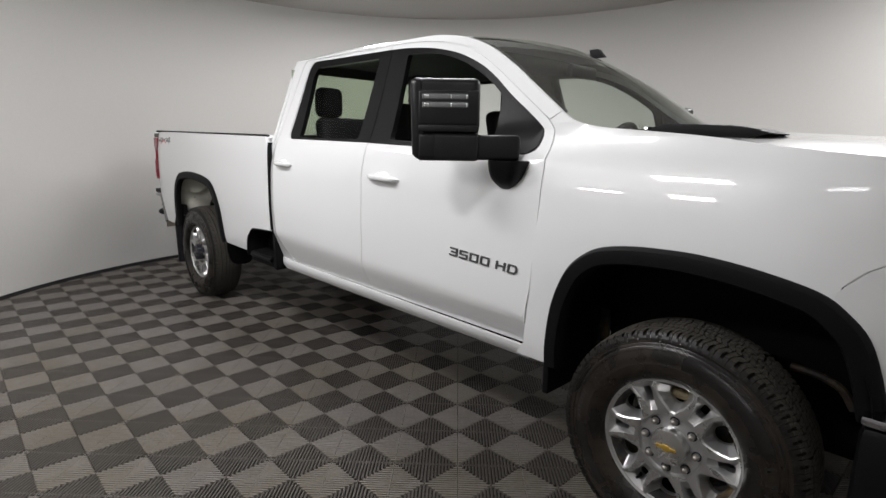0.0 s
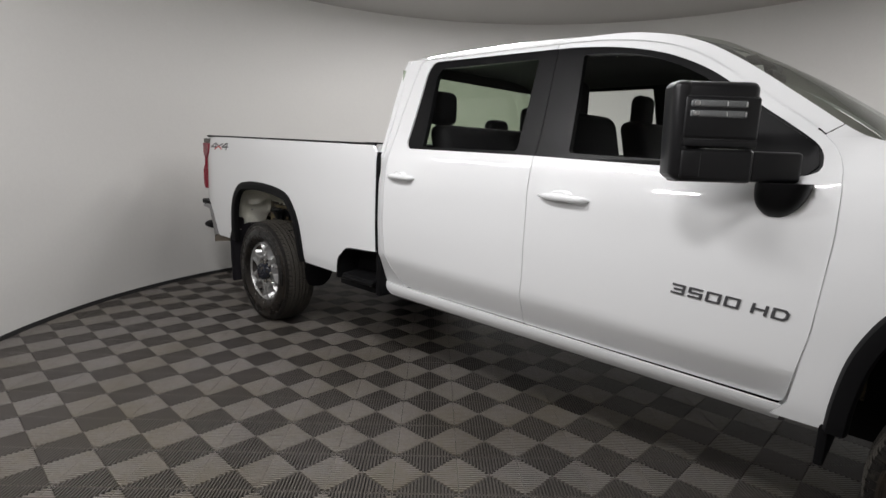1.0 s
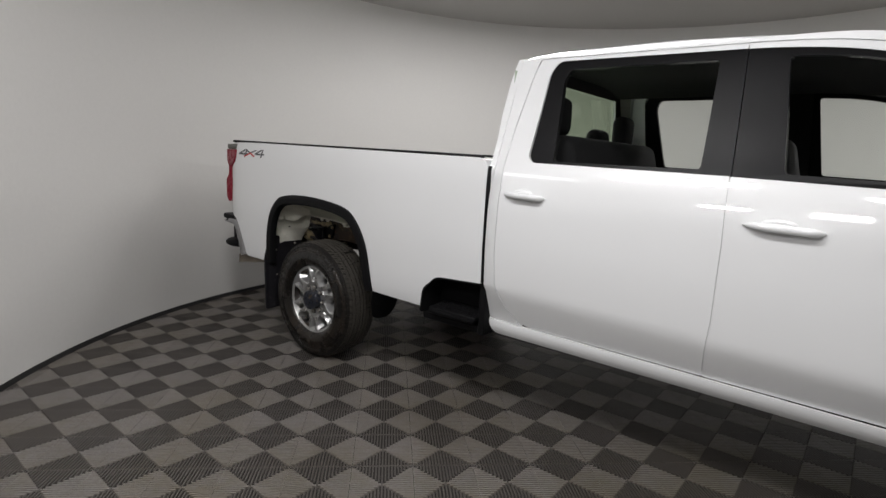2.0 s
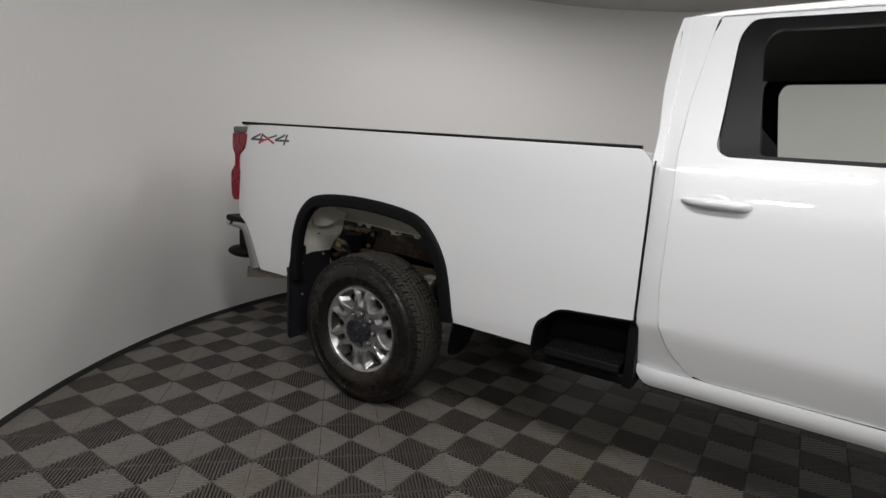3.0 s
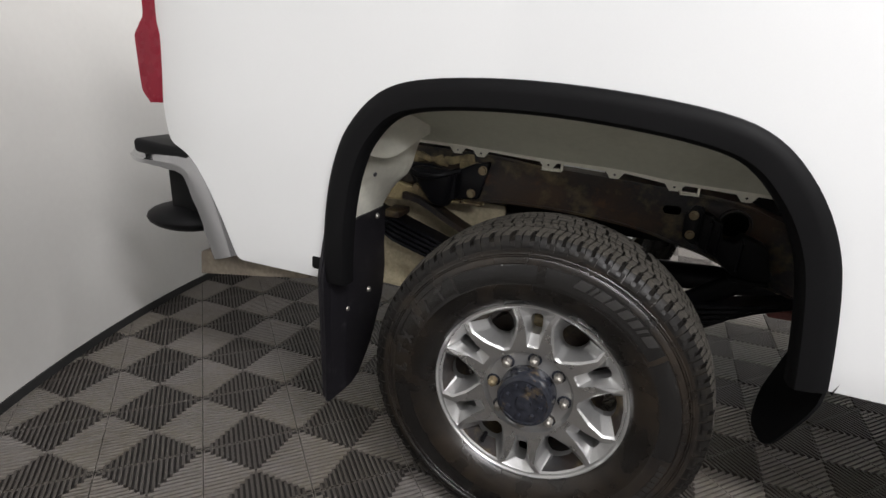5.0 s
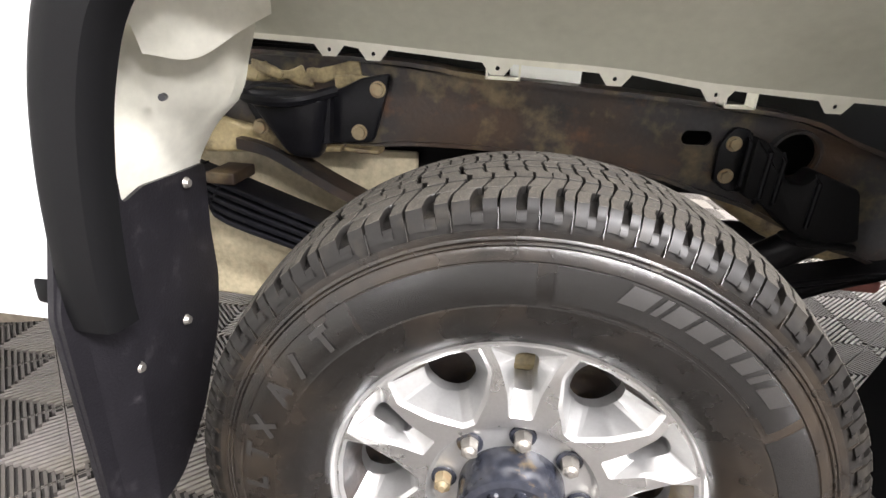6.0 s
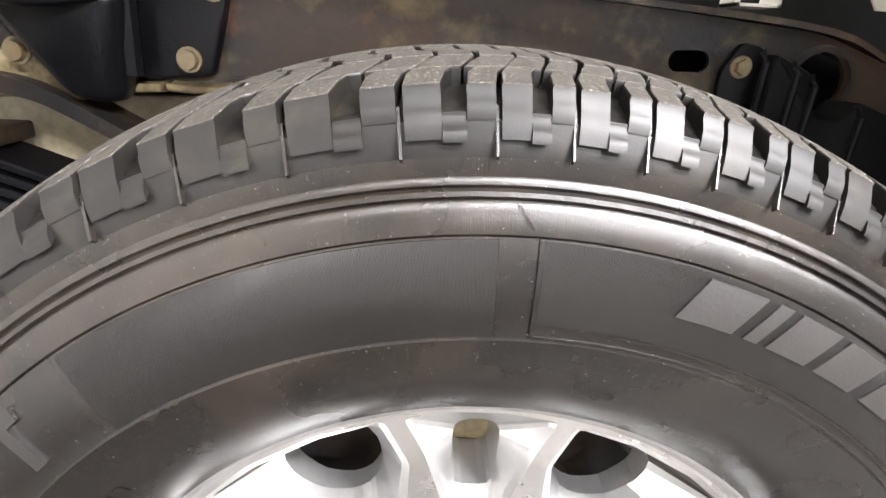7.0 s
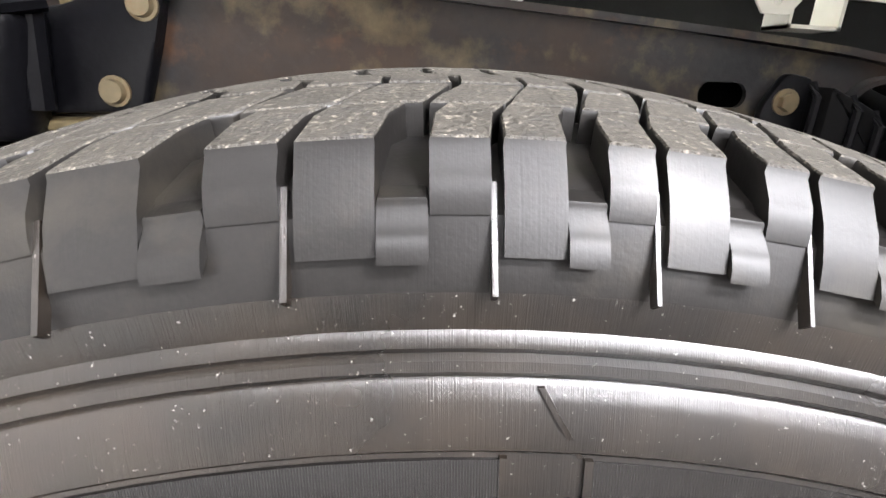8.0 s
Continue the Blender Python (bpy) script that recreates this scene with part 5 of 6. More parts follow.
for s in (-1, 1):
    part("bed_bracket", prism(rounded([(-1.040, 0.590), (-0.90, 0.606), (-0.66, 0.600), (-0.650, 0.575), (-0.80, 0.552), (-0.928, 0.534), (-1.048, 0.514)], 0.008), s * 0.80, s * 0.932, 0.003), DUST, truck, "dusty beige bracket under the bed corner")
# step in the bed's front lower corner
for s in (-1, 1):
    step = new("bed_step")
    step.parent = truck
    tagged(step, "black plastic step recess behind the cab")
    part("recess_back", panel(rounded([(1.00, 0.50), (1.01, 0.70), (1.10, 0.80), (1.44, 0.82), (1.45, 0.50)], 0.02), lambda x, z: 0.80, s, 0.3, 0.3, 0.01), BLACK, step)
    lip = smooth_line([(1.006, 0.560), (1.018, 0.672), (1.060, 0.735), (1.12, 0.776), (1.28, 0.788), (1.434, 0.797)], 4)
    bm = bmesh.new()
    rows = [[bm.verts.new((p.x + dx, s * y, p.y + dz)) for y, dx, dz in ((0.968, 0, 0), (0.970, 0.010, -0.010), (0.955, 0.014, -0.014), (0.80, 0.020, -0.020))] for p in lip]
    for a, b in zip(rows, rows[1:]):
        for k in range(3):
            bm.faces.new((a[k], a[k + 1], b[k + 1], b[k]))
    part("recess_lip", bm, BLACK, step)
    part("tread", taper(blob((1.07, 0.80, 0.566), (1.40, 0.962, 0.592), 0.008), lambda c: (c.x, s * c.y, c.z + 0.25 * (0.962 - c.y) * 0.3)), BLACK, step)
    bm = bmesh.new()
    for i in range(13):
        for j in range(6):
            x, y = 1.095 + 0.023 * i + 0.006 * (j % 2), 0.835 + 0.022 * j
            add_box(bm, (x, s * y, 0.590 + 0.075 * (0.962 - y)), (x + 0.012, s * (y + 0.006), 0.596 + 0.075 * (0.962 - y)), 0.001, segments=1)
    part("grip_studs", bm, GLOSSBLACK, step)
    part("tread_edge", tube([(1.075, s * 0.958, 0.566), (1.398, s * 0.958, 0.566)], 0.013, 10), GLOSSBLACK, step)
    part("recess_cheek", blob((1.414, s * 0.80, 0.50), (1.4515, s * 0.948, 0.80), 0.006), BLACK, step)
    part("recess_floor", blob((1.00, s * 0.70, 0.50), (1.455, s * 0.93, 0.545), 0.01), BLACK, step)
# small black holder clipped to the far front corner of the roof
bm = bmesh.new()
add_box(bm, (3.02, 0.55, 2.0), (3.085, 0.59, 2.055), 0.006)
part("roof_clip", taper(bm, lambda c: (c.x + (0.9 if c.x > 3.05 else 0.2) * max(0.0, 2.055 - c.z), c.y, c.z)), BLACK, truck, "small black clip on the roof corner")

# ---- cabin ----
def seat(x, y, wide, name, heads, backs=1.60):
    ob = new(name)
    ob.parent = truck
    tagged(ob, "black cloth truck seat with head restraints")
    part("cushion", blob((x, y - wide / 2, 0.98), (x + 0.50, y + wide / 2, 1.14), 0.05), CLOTH, ob)
    back = blob((x - 0.10, y - wide / 2, 1.08), (x + 0.06, y + wide / 2, backs), 0.06)
    part("backrest", taper(back, lambda c: (c.x - 0.22 * (c.z - 1.08), c.y, c.z)), CLOTH, ob)
    for hy, hz in heads:
        h = blob((x - 0.25, hy - 0.105, hz), (x - 0.15, hy + 0.105, hz + 0.21), 0.05, 4)
        part("head_restraint", h, CLOTH, ob)
        for d in (-0.06, 0.06):
            part("post", add_cyl(bmesh.new(), (x - 0.20, hy + d, hz - 0.06), (x - 0.20, hy + d, hz + 0.03), 0.006, sides=8), CHROME, ob)


seat(2.66, -0.42, 0.54, "front_seat", [(-0.42, 1.63)], 1.66)
seat(2.66, 0.42, 0.54, "front_seat", [(0.46, 1.63)], 1.66)
seat(1.80, 0.0, 1.40, "rear_bench", [(-0.56, 1.60), (0.0, 1.46), (0.42, 1.575)])
part("console", blob((2.5, -0.13, 0.9), (3.2, 0.13, 1.25), 0.03), CLOTH, truck)
dash = blob((3.36, -0.80, 1.12), (3.80, 0.80, 1.45), 0.06, 4)
part("dashboard", dash, CLOTH, truck, "black dashboard")
ring_pts = [(0.185 * math.cos(a), 0.185 * math.sin(a), 0.0) for a in (2 * math.pi * k / 28 for k in range(29))]
wheel_bm = tube(ring_pts, 0.016, 8)
add_box(wheel_bm, (-0.18, -0.02, -0.01), (0.18, 0.02, 0.01), 0.008)
add_box(wheel_bm, (-0.06, -0.08, -0.015), (0.06, 0.06, 0.02), 0.015)
bmesh.ops.transform(wheel_bm, matrix=pose(3.33, 0.42, 1.400, 0, -62, 0), verts=wheel_bm.verts)
part("steering_wheel", wheel_bm, CLOTH, truck, "black steering wheel")
part("rear_view_mirror", blob((3.30, -0.13, 1.80), (3.34, 0.13, 1.87), 0.015), GLOSSBLACK, truck)
part("visor_band", thicken(grid_surface(4, 16, lambda u, v: tuple(a + b for a, b in zip(screen_at(0.02 + 0.10 * u, v), (-0.015, 0, -0.01)))), 0.003), CLOTH, truck)
for s in (-1, 1):
    bm = prism([(2.47, 1.42), (2.66, 1.42), (2.64, 1.95), (2.45, 1.95)], 0, 0.02)
    part("door_pillar", taper(bm, lambda q: (q.x, s * (door_y(q.x, q.z) - 0.045 - q.y), q.z)), CLOTH, truck)


# ---- chassis seen in the rear wheel arch ----
def hole_plate(outer, holes, y0, y1):
    """A plate in the x-z plane with holes through it."""
    bm, edges = bmesh.new(), []
    for loop in [outer] + holes:
        vs = [bm.verts.new((p[0], y0, p[1])) for p in loop]
        edges += [bm.edges.new((vs[i], vs[(i + 1) % len(vs)])) for i in range(len(vs))]
    bmesh.ops.triangle_fill(bm, use_beauty=True, use_dissolve=False, edges=edges)
    faces = bm.faces[:]
    up = bmesh.ops.extrude_face_region(bm, geom=faces)["geom"]
    for v in up:
        if isinstance(v, bmesh.types.BMVert):
            v.co.y = y1
    return bm


def lumps(bm, size=0.006, scale=45.0):
    """Crusty relief on a thick coat."""
    bmesh.ops.subdivide_edges(bm, edges=bm.edges[:], cuts=3, use_grid_fill=True)
    for v in bm.verts:
        v.co += size * Vector((noise.noise(v.co * scale), noise.noise(v.co * scale + Vector((7, 0, 0))), noise.noise(v.co * scale + Vector((0, 5, 0)))))
    return bm


def circle(x, z, r, n=14, stretch=1.0):
    return [(x + r * stretch * math.cos(2 * math.pi * k / n), z + r * math.sin(2 * math.pi * k / n)) for k in range(n)]


LIP_Z = curve([(-0.48, 0.950), (-0.337, 0.946), (-0.071, 0.932), (0.108, 0.926), (0.256, 0.912), (0.43, 0.905), (0.7, 0.896)])
for s in (-1, 1):
    web = rounded([(-1.15, 0.80), (-1.15, 0.925), (-0.32, 0.914), (-0.10, 0.896), (0.20, 0.879), (0.42, 0.860), (0.52, 0.825), (0.75, 0.76), (1.10, 0.70), (3.9, 0.70), (3.9, 0.54), (1.10, 0.56), (0.56, 0.640), (0.434, 0.683), (0.363, 0.712), (0.275, 0.734), (0.203, 0.753), (0.06, 0.772), (-0.10, 0.779), (-0.224, 0.777),
                   (-0.38, 0.766), (-0.50, 0.770)], 0.03)
    slot_hole = [(0.266 + 0.012 * (1 if math.cos(a) > 0 else -1) + 0.0125 * math.cos(a), 0.823 + 0.0125 * math.sin(a)) for a in (2 * math.pi * k / 16 for k in range(16))]
    rail = new("frame_rail")
    rail.parent = truck
    tagged(rail, "black frame rail with rust and dusty wax")
    part("web", hole_plate(web, [slot_hole, circle(0.422, 0.806, 0.036, 24)], s * 0.560, s * 0.553), FRAME, rail)
    for name, upper in (("top_flange", True), ("bottom_flange", False)):
        line = [(-1.15, 0.925), (-0.32, 0.914), (-0.10, 0.896), (0.20, 0.879), (0.42, 0.860), (0.52, 0.825), (0.75, 0.76), (1.10, 0.70), (3.9, 0.70)] if upper else [(-1.15, 0.80), (-0.50, 0.770), (-0.314, 0.766), (-0.224, 0.776), (-0.10, 0.778), (0.06, 0.771), (0.203, 0.752), (0.275, 0.733), (0.363, 0.711), (0.434, 0.682), (0.56, 0.639), (1.10, 0.56), (3.9, 0.54)]
        pts = smooth_line(line, 4)
        bm = bmesh.new()
        rows = [[bm.verts.new((p.x, s * y, p.y + dz)) for y, dz in ((0.568, 0), (0.568, 0.007), (0.47, 0.007), (0.47, 0))] for p in pts]
        for a, b in zip(rows, rows[1:]):
            for k in range(4):
                bm.faces.new((a[k], a[(k + 1) % 4], b[(k + 1) % 4], b[k]))
        part(name, bm, FRAME, rail)
    for x0, x1, d in ((-0.40, -0.335, -0.008), (-0.330, -0.265, -0.006)):
        part("wax_ledge", lumps(taper(blob((x0, 0.56, 0.768 + d), (x1, 0.590, 0.778 + d), 0.003), lambda c: (c.x, s * c.y, c.z)), 0.005, 40), WAX, rail, "ledge crusted with yellow wax")
    # black sheet added for the shade in the gap over the rail
    part("gap_shade_sheet", blob((-1.1, s * 0.44, 0.70), (0.9, s * 0.455, 0.93), 0.004), BLACK, rail)
    part("back_plate", lumps(blob((-0.95, s * 0.470, 0.40), (-0.215, s * 0.485, 0.744), 0.005), 0.012, 14), PALE_WAX, rail, "plate crusted with yellow wax")
    # spring hanger casting behind the wheel
    hanger = new("spring_hanger")
    hanger.parent = truck
    tagged(hanger, "black cast spring hanger bolted to the frame")
    part("plate", prism(rounded([(-0.517, 0.856), (-0.497, 0.869), (-0.439, 0.872), (-0.388, 0.860), (-0.338, 0.868), (-0.301, 0.888), (-0.250, 0.898), (-0.262, 0.850), (-0.280, 0.780), (-0.371, 0.773), (-0.387, 0.756), (-0.428, 0.763), (-0.470, 0.775), (-0.500, 0.815)], 0.010), s * 0.562, s * 0.580, 0.004), FRAME_CLEAN, hanger)
    part("pocket", taper(blob((-0.492, 0.575, 0.750), (-0.345, 0.640, 0.866), 0.018), lambda c: (c.x + (0.62 if c.x < -0.42 else -0.16) * (0.866 - c.z), s * (c.y - 0.22 * max(0.0, 0.84 - c.z) * (c.y > 0.6)), c.z)), FRAME_CLEAN, hanger)
    part("rim", tube(smooth_line([(-0.515, s * 0.60, 0.862), (-0.46, s * 0.655, 0.852), (-0.39, s * 0.655, 0.853), (-0.335, s * 0.61, 0.868)], 5), 0.009, 8), FRAME_CLEAN, hanger)
    part("web_rib", tube([(-0.352, s * 0.605, 0.868), (-0.356, s * 0.605, 0.78)], 0.012, 8), FRAME_CLEAN, hanger)
    rng = random.Random(11)
    for k in range(8):   # flakes of wax on the casting and along the top of the rail
        cx, cz = -0.525 + 0.030 * k + rng.uniform(-0.01, 0.01), 0.886 + rng.uniform(-0.010, 0.010)
        w, h = rng.uniform(0.022, 0.036), rng.uniform(0.008, 0.015)
        flake = add_box(bmesh.new(), (cx - w, 0.558, cz - h), (cx + w, rng.uniform(0.563, 0.568), cz + h), 0.003, Matrix.Rotation(rng.uniform(-0.35, 0.35), 4, "Y"))
        part("wax_flake", lumps(taper(flake, lambda c: (c.x, s * c.y, c.z)), 0.006, 38), WAX, hanger)
    part("wax_foot", lumps(taper(blob((-0.60, 0.50, 0.745), (-0.42, 0.585, 0.815), 0.008), lambda c: (c.x, s * c.y, c.z - 0.20 * (c.x + 0.60) * (c.z > 0.78))), 0.010, 30), WAX, hanger, "yellow wax crust")
    for bx, bz, yy in ((-0.271, 0.871, 0.580), (-0.304, 0.797, 0.580), (-0.474, 0.799, 0.602)):
        bm = bmesh.new()
        add_cyl(bm, (bx, s * yy, bz), (bx, s * (yy + 0.010), bz), 0.0115, 0.0100, sides=14)
        add_cyl(bm, (bx, s * yy, bz), (bx, s * (yy + 0.003), bz), 0.0140, 0.0140, sides=16)
        part("bolt", bm, BOLT, hanger)
    # bump-stop bracket ahead of the wheel
    bracket = new("shock_bracket")
    bracket.parent = truck
    tagged(bracket, "black ribbed bracket with two bolts")
    part("plate", prism(rounded([(0.300, 0.815), (0.318, 0.847), (0.345, 0.843), (0.350, 0.742), (0.330, 0.738), (0.302, 0.756)], 0.008), s * 0.562, s * 0.574, 0.003), FRAME_CLEAN, bracket)
    body = prism(rounded([(0.342, 0.838), (0.385, 0.818), (0.398, 0.772), (0.425, 0.770), (0.440, 0.792), (0.500, 0.770), (0.520, 0.690), (0.475, 0.672), (0.425, 0.690), (0.385, 0.725), (0.342, 0.742)], 0.008), 0.562, 0.604, 0.006)
    part("body", taper(body, lambda c: (c.x, s * (c.y + (0.03 * (c.x - 0.342) / 0.16 if c.y > 0.58 else 0.0)), c.z)), BLACK, bracket)
    for x0, z1, z0, out in ((0.340, 0.838, 0.745, 0.590), (0.364, 0.828, 0.732, 0.612), (0.385, 0.816, 0.728, 0.616), (0.440, 0.788, 0.694, 0.626)):
        part("rib", tube([(x0, s * (out - 0.010), z1), (x0 + 0.001, s * out, z1 - 0.012), (x0, s * out, z0 + 0.01), (x0 - 0.001, s * (out - 0.010), z0)], 0.0042, 8), FRAME_CLEAN, bracket)
    part("foot", lumps(blob((0.425, s * 0.575, 0.672), (0.520, s * 0.640, 0.684), 0.006), 0.004, 60), BLACK, bracket)
    part("cup", lathe([(0.036, 0.0), (0.041, 0.0), (0.043, 0.010), (0.040, 0.014)], 28), FRAME, bracket, "rusty ring round the rail hole").matrix_basis = pose(0.422, s * 0.572, 0.806)
    for bx, bz in ((0.321, 0.820), (0.320, 0.766)):
        bm = bmesh.new()
        add_cyl(bm, (bx, s * 0.574, bz), (bx, s * 0.583, bz), 0.0092, 0.0086, sides=6)
        add_cyl(bm, (bx, s * 0.574, bz), (bx, s * 0.5765, bz), 0.0125, 0.0125, sides=16)
        part("bolt", bm, BOLT, bracket)
    # leaf spring and helper leaf
    spring = new("leaf_spring")
    spring.parent = truck
    tagged(spring, "black leaf spring pack")
    for k in range(5):
        pts = smooth_line([(-0.80 + 0.06 * k, 0.775 - 0.016 * k - 0.024), (-0.58, 0.688 - 0.0165 * k), (-0.42, 0.634 - 0.0165 * k), (-0.20, 0.567 - 0.0165 * k), (0.0, 0.535 - 0.0165 * k), (0.35, 0.565 - 0.0165 * k), (0.75 - 0.06 * k, 0.66 - 0.0165 * k)], 4)
        bm = bmesh.new()
        rows = [[bm.verts.new((p.x, s * y, p.y + dz)) for y, dz in ((0.535, 0.0), (0.535, 0.0105), (0.604, 0.0105), (0.607, 0.008), (0.607, 0.002), (0.604, 0.0))] for p in pts]
        for a, b in zip(rows, rows[1:]):
            for q in range(6):
                bm.faces.new((a[q], a[(q + 1) % 6], b[(q + 1) % 6], b[q]))
        bm.faces.new(rows[0])
        bm.faces.new(rows[-1])
        part("leaf", bm, FRAME_CLEAN, spring)
    part("leaf_clip", blob((-0.585, s * 0.525, 0.690), (-0.530, s * 0.612, 0.712), 0.004), FRAME, spring)
    pts = smooth_line([(-0.522, 0.757), (-0.480, 0.750), (-0.443, 0.736), (-0.343, 0.684), (-0.18, 0.612)], 4)
    bm = bmesh.new()
    rows = [[bm.verts.new((p.x, s * y, p.y + dz)) for y, dz in ((0.545, 0.0), (0.545, 0.019), (0.605, 0.019), (0.605, 0.0))] for p in pts]
    for a, b in zip(rows, rows[1:]):
        for q in range(4):
            bm.faces.new((a[q], a[(q + 1) % 4], b[(q + 1) % 4], b[q]))
    bm.faces.new(rows[0])
    bm.faces.new(rows[-1])
    part("helper_leaf", bm, FRAME, spring, "rusty helper leaf")
    # white box added for the brightness seen through the gap above the rail
    part("bright_gap_box", box((-0.052, s * 0.485, 0.880), (0.072, s * 0.50, 0.935)), WHITE, truck, "white box standing in for the bright gap over the frame rail", smooth=False)
    # slanted inner panel of the wheelhouse with its tabbed lip
    house = new("wheelhouse")
    house.parent = truck
    tagged(house, "pale painted inner wheelhouse panel with a tabbed lip")
    def house_at(u, v):
        x = -0.50 + 1.18 * u
        z0, z1 = LIP_Z(x), 1.128 - 0.45 * max(0.0, x - 0.35) ** 1.6
        return (x, s * (0.630 + 0.335 * v), z0 + max(0.015, z1 - z0) * v ** 0.75)
    part("slope", thicken(grid_surface(30, 10, house_at), 0.003), SLOPE, house, "grey-green painted slope")
    xs = [-0.337, -0.266, -0.071, 0.106, 0.256, 0.424]
    low = []
    for cx in xs:
        z = LIP_Z(cx) - 0.006
        low += [(cx - 0.024, z), (cx - 0.011, z - 0.017), (cx + 0.011, z - 0.017), (cx + 0.024, z)]
    outline = [(-0.47, LIP_Z(-0.47) + 0.006)] + [(-0.47, LIP_Z(-0.47) - 0.006)] + low + [(0.66, LIP_Z(0.66) - 0.006), (0.66, LIP_Z(0.66) + 0.006)]
    outline += [(x, LIP_Z(x) + 0.006) for x in (0.45, 0.25, 0.0, -0.25)]
    part("lip", hole_plate(outline, [circle(cx, LIP_Z(cx) - 0.013, 0.0035, 8) for cx in xs], s * 0.630, s * 0.6325), PRIMER, house)
    for x0, x1 in ((-0.089, -0.035), (0.272, 0.318)):
        z = LIP_Z((x0 + x1) / 2)
        bm = bmesh.new()
        for lo, hi in (((x0, 0.590, z - 0.030), (x1, 0.626, z - 0.027)), ((x0, 0.590, z - 0.030), (x0 + 0.003, 0.626, z)), ((x1 - 0.003, 0.590, z - 0.030), (x1, 0.626, z))):
            add_box(bm, (lo[0], s * lo[1], lo[2]), (hi[0], s * hi[1], hi[2]))
        part("cross_bar", bm, PRIMER, house, smooth=False)
    # rear closing sheet: pressed, with a rolled edge
    EDGE = curve([(0.66, -0.570), (0.743, -0.565), (0.792, -0.545), (0.822, -0.517), (0.850, -0.482), (0.885, -0.463), (0.926, -0.458), (0.97, -0.452), (1.08, -0.448)])
    def closing_at(u, v):
        z = 0.66 + 0.43 * u
        x0, x1 = -0.630, EDGE(z)
        y = 0.955 - 0.305 * v ** 1.1 + 0.024 * math.sin((z - 0.69) * 26) * math.sin(math.pi * min(1.0, v * 0.95)) + 0.012 * math.exp(-((v - 0.95) / 0.035) ** 2)
        x = x0 + (x1 - x0) * v + 0.018 * math.sin((z - 0.74) * 34) * v * (1 - 0.6 * v)
        return (x, s * y, z)
    part("closing_sheet", thicken(grid_surface(32, 24, closing_at), 0.003), PRIMER, house, "pale pressed sheet with a rolled edge")
    def flap_at(u, v):
        x = -0.600 + 0.200 * v
        z1 = 1.115
        z0 = 0.925 + 0.055 * v ** 3 - 0.022 * math.exp(-((v - 0.66) / 0.16) ** 2) + (0.032 if 0.40 < v < 0.47 else 0.0)
        return (x, s * (0.965 - 0.27 * v ** 1.1), z0 + (z1 - z0) * u)
    part("overlap_sheet", thicken(grid_surface(10, 40, flap_at), 0.003), PRIMER, house)
    for hx, hy, hz in ((-0.515, 0.80, 0.868), (-0.575, 0.875, 0.735)):
        bm = bmesh.new()
        add_cyl(bm, (hx, s * hy, hz), (hx + 0.004, s * (hy + 0.012), hz), 0.005, sides=10)
        part("plug", bm, GREY_BADGE, house)
    # splash guard behind the wheel and the small one ahead of it
    guard = new("mud_flap")
    guard.parent = truck
    tagged(guard, "scuffed black mud flap with screws")
    def guard_plate(yz, x_at, thick=0.006):
        bm = bmesh.new()
        f = bm.faces.new([bm.verts.new((0, y, z)) for y, z in yz])
        for k in range(1, 20):
            bmesh.ops.bisect_plane(bm, geom=bm.verts[:] + bm.edges[:] + bm.faces[:], dist=1e-5, plane_co=(0, 0, 0.15 + 0.04 * k), plane_no=(0, 0, 1))
        for k in range(1, 10):
            bmesh.ops.bisect_plane(bm, geom=bm.verts[:] + bm.edges[:] + bm.faces[:], dist=1e-5, plane_co=(0, 0.55 + 0.045 * k, 0), plane_no=(0, 1, 0))
        for v in bm.verts:
            v.co = Vector((x_at(v.co.y, v.co.z), s * v.co.y, v.co.z))
        return thicken(bm, thick)
    def flap_x(y):
        return -0.556 + 0.010 * math.sin((y - 0.6) * 9) - 0.05 * max(0.0, y - 0.85)
    part("plate", guard_plate(rounded([(0.664, 0.744), (0.672, 0.63), (0.664, 0.54), (0.682, 0.455), (0.765, 0.32), (0.842, 0.245), (0.880, 0.228), (0.985, 0.222), (0.990, 0.62), (0.945, 0.80), (0.872, 0.795), (0.872, 0.733), (0.830, 0.748)], 0.012),
                              lambda y, z: flap_x(y)), FLAP, guard)
    part("edge_strip", guard_plate(rounded([(0.945, 0.805), (0.885, 0.800), (0.912, 0.24), (0.985, 0.235), (0.992, 0.62), (0.965, 0.76)], 0.01), lambda y, z: flap_x(y) + 0.008 - 0.25 * max(0.0, y - 0.93), 0.008), FLAP, guard)
    part("clip_block", blob((-0.622, s * 0.925, 0.622), (-0.572, s * 0.966, 0.668), 0.010), BLACK, guard)
    for y, z in ((0.737, 0.728), (0.905, 0.690), (0.788, 0.510), (0.900, 0.492)):
        bm = bmesh.new()
        xx = flap_x(y)
        add_cyl(bm, (xx + 0.004, s * y, z), (xx + 0.011, s * y, z), 0.0095, 0.006, sides=12)
        part("screw", bm, STEEL, guard)
    fore = new("mud_flap")
    fore.parent = truck
    tagged(fore, "small black mud flap ahead of the rear wheel")
    part("plate", guard_plate(rounded([(0.70, 0.70), (0.70, 0.42, 0.04), (0.76, 0.36, 0.04), (0.90, 0.38, 0.05), (0.955, 0.52, 0.03), (0.955, 0.60)], 0.02), lambda y, z: 0.592 - 0.30 * max(0.0, 0.56 - z)), BLACK, fore)
    part("liner", thicken(grid_surface(8, 5, lambda u, v: (0.60 + 0.04 * math.sin(math.pi * u), s * (0.62 + 0.34 * v), 0.58 + 0.50 * u - 0.10 * u * u * (1 - v))), 0.004), BLACK, fore)
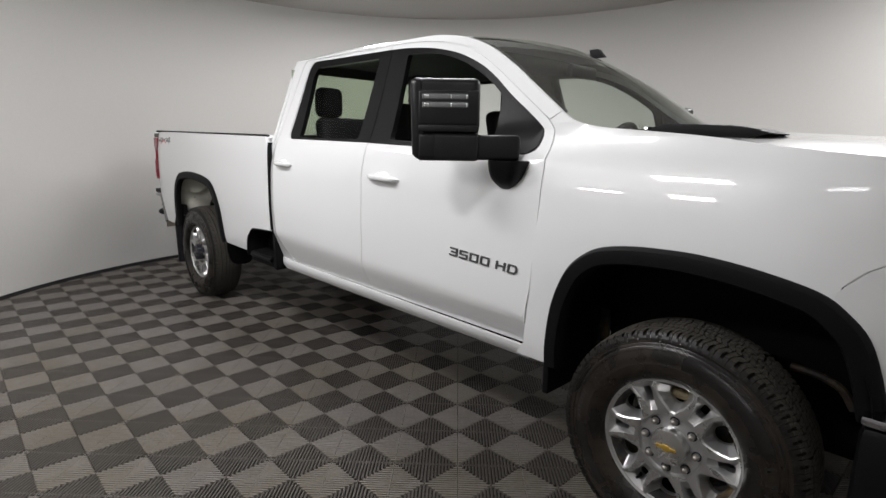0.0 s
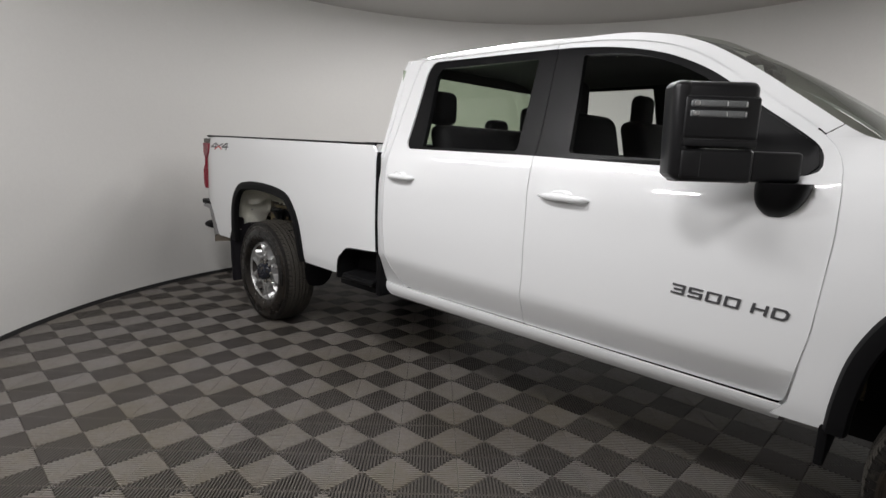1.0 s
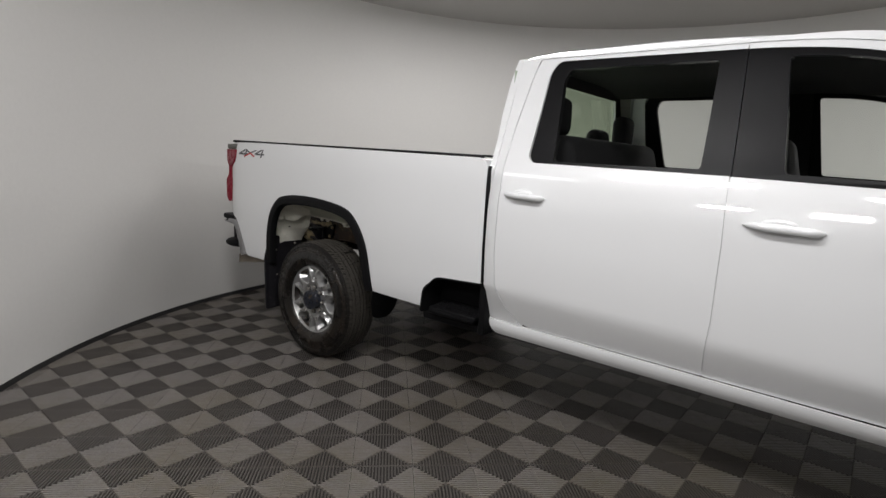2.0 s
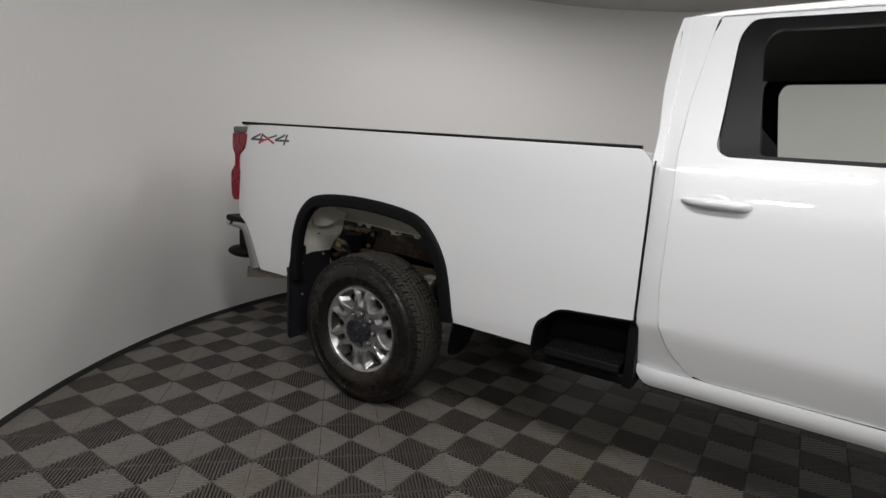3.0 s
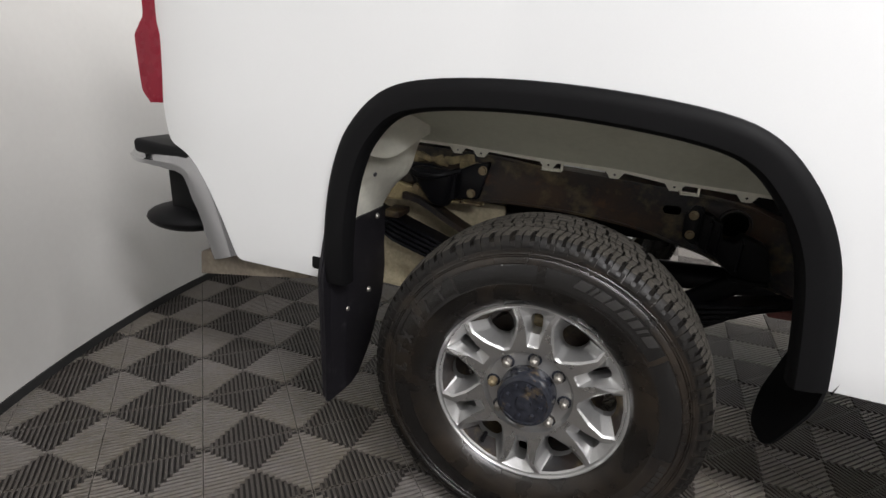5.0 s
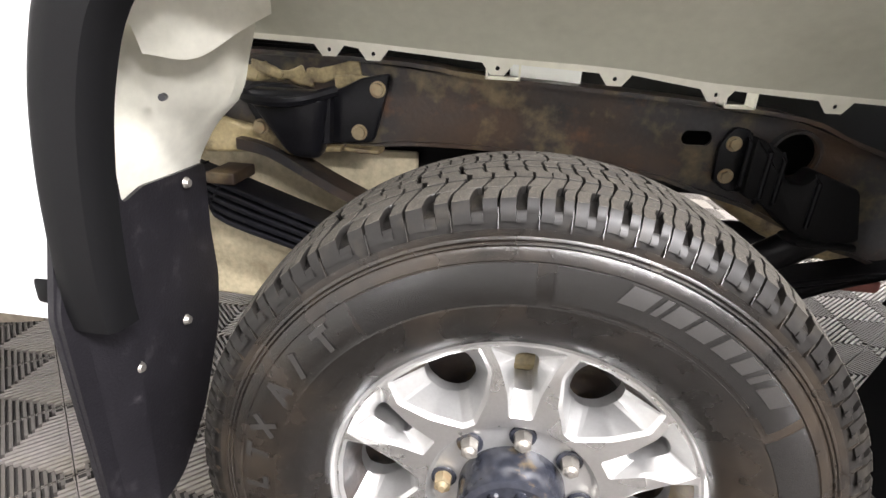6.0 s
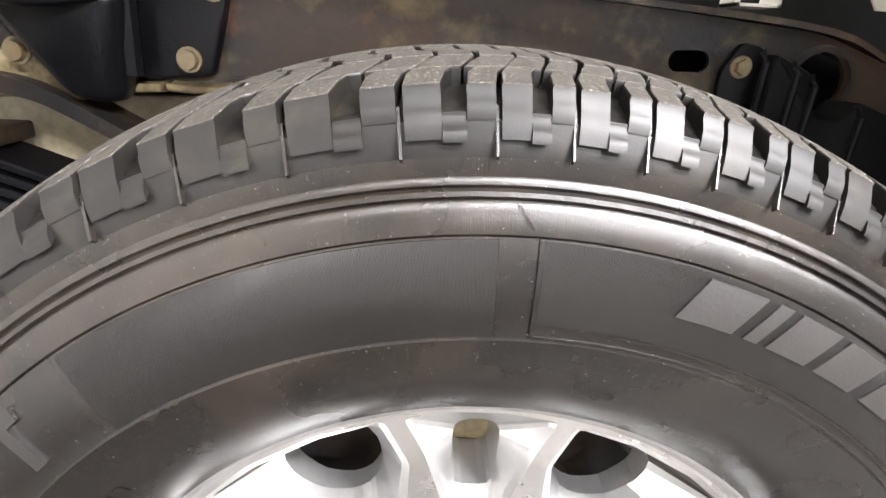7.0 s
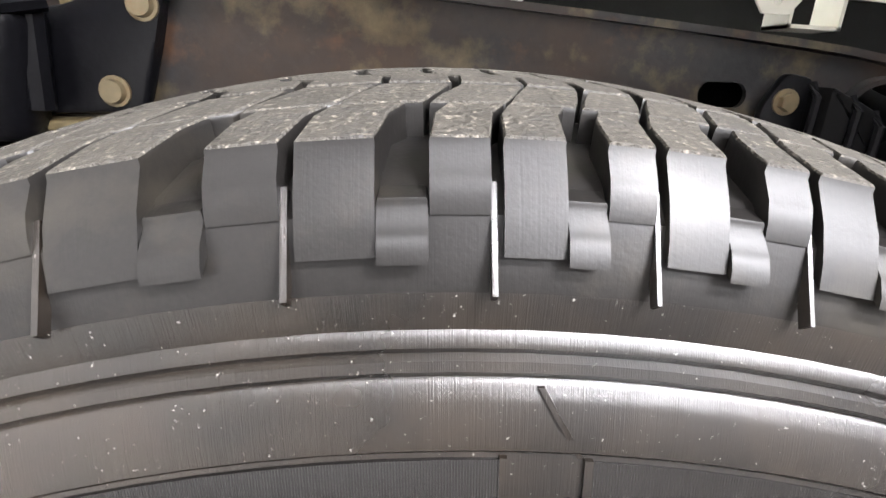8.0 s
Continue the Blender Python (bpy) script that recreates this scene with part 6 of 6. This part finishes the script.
# axle, exhaust, tank, shaft, spare wheel
bm = add_cyl(bmesh.new(), (0, -0.80, HUB_Z), (0, 0.80, HUB_Z), 0.052, sides=20)
bmesh.ops.create_uvsphere(bm, u_segments=24, v_segments=16, radius=0.17, matrix=Matrix.Translation((-0.02, 0, HUB_Z)))
part("rear_axle", bm, FRAME, truck, "rusty rear axle")
bm = add_cyl(bmesh.new(), (4.369, -0.80, HUB_Z), (4.369, 0.80, HUB_Z), 0.045, sides=20)
part("front_axle", bm, FRAME_CLEAN, truck)
part("drive_shaft", add_cyl(bmesh.new(), (0.1, 0, 0.44), (2.6, 0.05, 0.55), 0.05, sides=16), FRAME_CLEAN, truck)
part("muffler", tube(smooth_line([(2.2, -0.35, 0.50), (0.8, -0.30, 0.55), (0.35, -0.30, 0.72), (-0.05, -0.36, 0.765), (-0.30, -0.42, 0.70), (-0.34, -0.44, 0.66)], 5), 0.04, 12), WAX, truck, "dusty exhaust pipe")
part("fuel_tank", blob((0.85, 0.10, 0.42), (2.4, 0.62, 0.72), 0.05), FRAME_CLEAN, truck)
part("gearbox", blob((2.5, -0.25, 0.42), (3.6, 0.25, 0.78), 0.06), FRAME_CLEAN, truck)
part("side_heat_shield", blob((0.60, -0.36, 0.485), (0.78, -0.28, 0.515), 0.01), DARK_RED, truck)
part("body_sill_beam", blob((1.0, -0.80, 0.50), (3.7, -0.62, 0.56), 0.02), FRAME_CLEAN, truck)
part("shock_absorber", add_cyl(bmesh.new(), (0.52, -0.58, 0.70), (0.16, -0.50, 0.40), 0.03, sides=14), FRAME_CLEAN, truck)
for x in (-0.85, 0.75, 1.6):
    part("frame_crossmember", blob((x, -0.56, 0.66), (x + 0.09, 0.56, 0.76), 0.02), FRAME, truck)

# ---- floor tiles ----
tagged(part("floor", box((-2.2, -5.3, -0.12), (6.8, 4.4, -0.0095)), SUBFLOOR, smooth=False), "dark floor slab under ribbed grey tiles", "floor", kind="structure")
FLOOR = bpy.data.objects["floor"]
TILE_L, TILE_TURN, TILE_X, TILE_Y = 0.287, 44.4, 1.071, -1.719


def tile_mesh():
    """A square tile of ribs in four triangles, the ribs turned by a quarter from one triangle to the next."""
    verts, faces, tones = [], [], []
    h, n = TILE_L / 2 - 0.0015, 19
    pitch = 2 * h / n
    for quarter in range(4):
        c, s = ((1, 0), (0, 1), (-1, 0), (0, -1))[quarter]
        for k in range(n):
            x = -h + pitch * (k + 0.5)
            w = pitch * (0.25 if quarter % 2 == 0 else 0.30)
            lo = abs(x) + 0.003
            if lo > h - 0.006:
                continue
            pts = [(x - w, lo), (x + w, lo), (x + w, h), (x - w, h)]
            i = len(verts)
            for z, g in ((-0.0090, 1.0), (0.0, 1.0)):
                for px, py in pts:
                    verts.append((px * c - py * s, px * s + py * c, z))
            for f in ((4, 5, 6, 7), (0, 1, 5, 4), (1, 2, 6, 5), (2, 3, 7, 6), (3, 0, 4, 7)):
                faces.append(tuple(i + q for q in f))
                # rib-direction shading put into the colour of every other quarter
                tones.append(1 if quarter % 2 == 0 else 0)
        i = len(verts)   # rim bar along the tile's edge
        for px, py, z in ((-h, h - 0.003, -0.002), (h, h - 0.003, -0.002), (h, h, -0.002), (-h, h, -0.002)):
            verts.append((px * c - py * s, px * s + py * c, z))
        faces.append((i, i + 1, i + 2, i + 3))
        tones.append(0)
    return verts, faces, tones


tv, tf, tones = tile_mesh()
TILE_ME = bpy.data.meshes.new("floor_tile")
TILE_ME.from_pydata(tv, [], tf)
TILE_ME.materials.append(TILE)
TILE_ME.materials.append(TILE_SHADED)
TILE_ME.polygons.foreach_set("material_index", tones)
ct, st = math.cos(radians(TILE_TURN)), math.sin(radians(TILE_TURN))
near, far = [], []
for i in range(-24, 25):
    for j in range(-24, 25):
        x, y = TILE_X + TILE_L * (i * ct - j * st), TILE_Y + TILE_L * (i * st + j * ct)
        if not (math.hypot(x - ROOM_X, y - ROOM_Y) < ROOM_R + 0.20 or (-5.15 < y < -1.3 and -1.8 < x < 6.5)):
            continue
        d = math.hypot(x - 0.6, y + 1.7)
        (near if y < 0.2 else far).append((d, x, y))
near.sort()
far += near[300:]
for d, x, y in near[:300]:
    o = new("floor_tile", TILE_ME)
    o.parent = FLOOR
    o.matrix_basis = pose(x, y, 0, 0, 0, TILE_TURN)
av, af = [], []
for d, x, y in far:
    b = len(av)
    av += [(x + px * ct - py * st, y + px * st + py * ct, pz) for px, py, pz in tv]
    af += [tuple(b + q for q in f) for f in tf]
me = bpy.data.meshes.new("far_floor_tiles")
me.from_pydata(av, [], af)
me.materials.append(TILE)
me.materials.append(TILE_SHADED)
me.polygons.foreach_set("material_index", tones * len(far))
o = new("far_floor_tiles", me)
o.parent = FLOOR
tagged(o, kind="stuff")
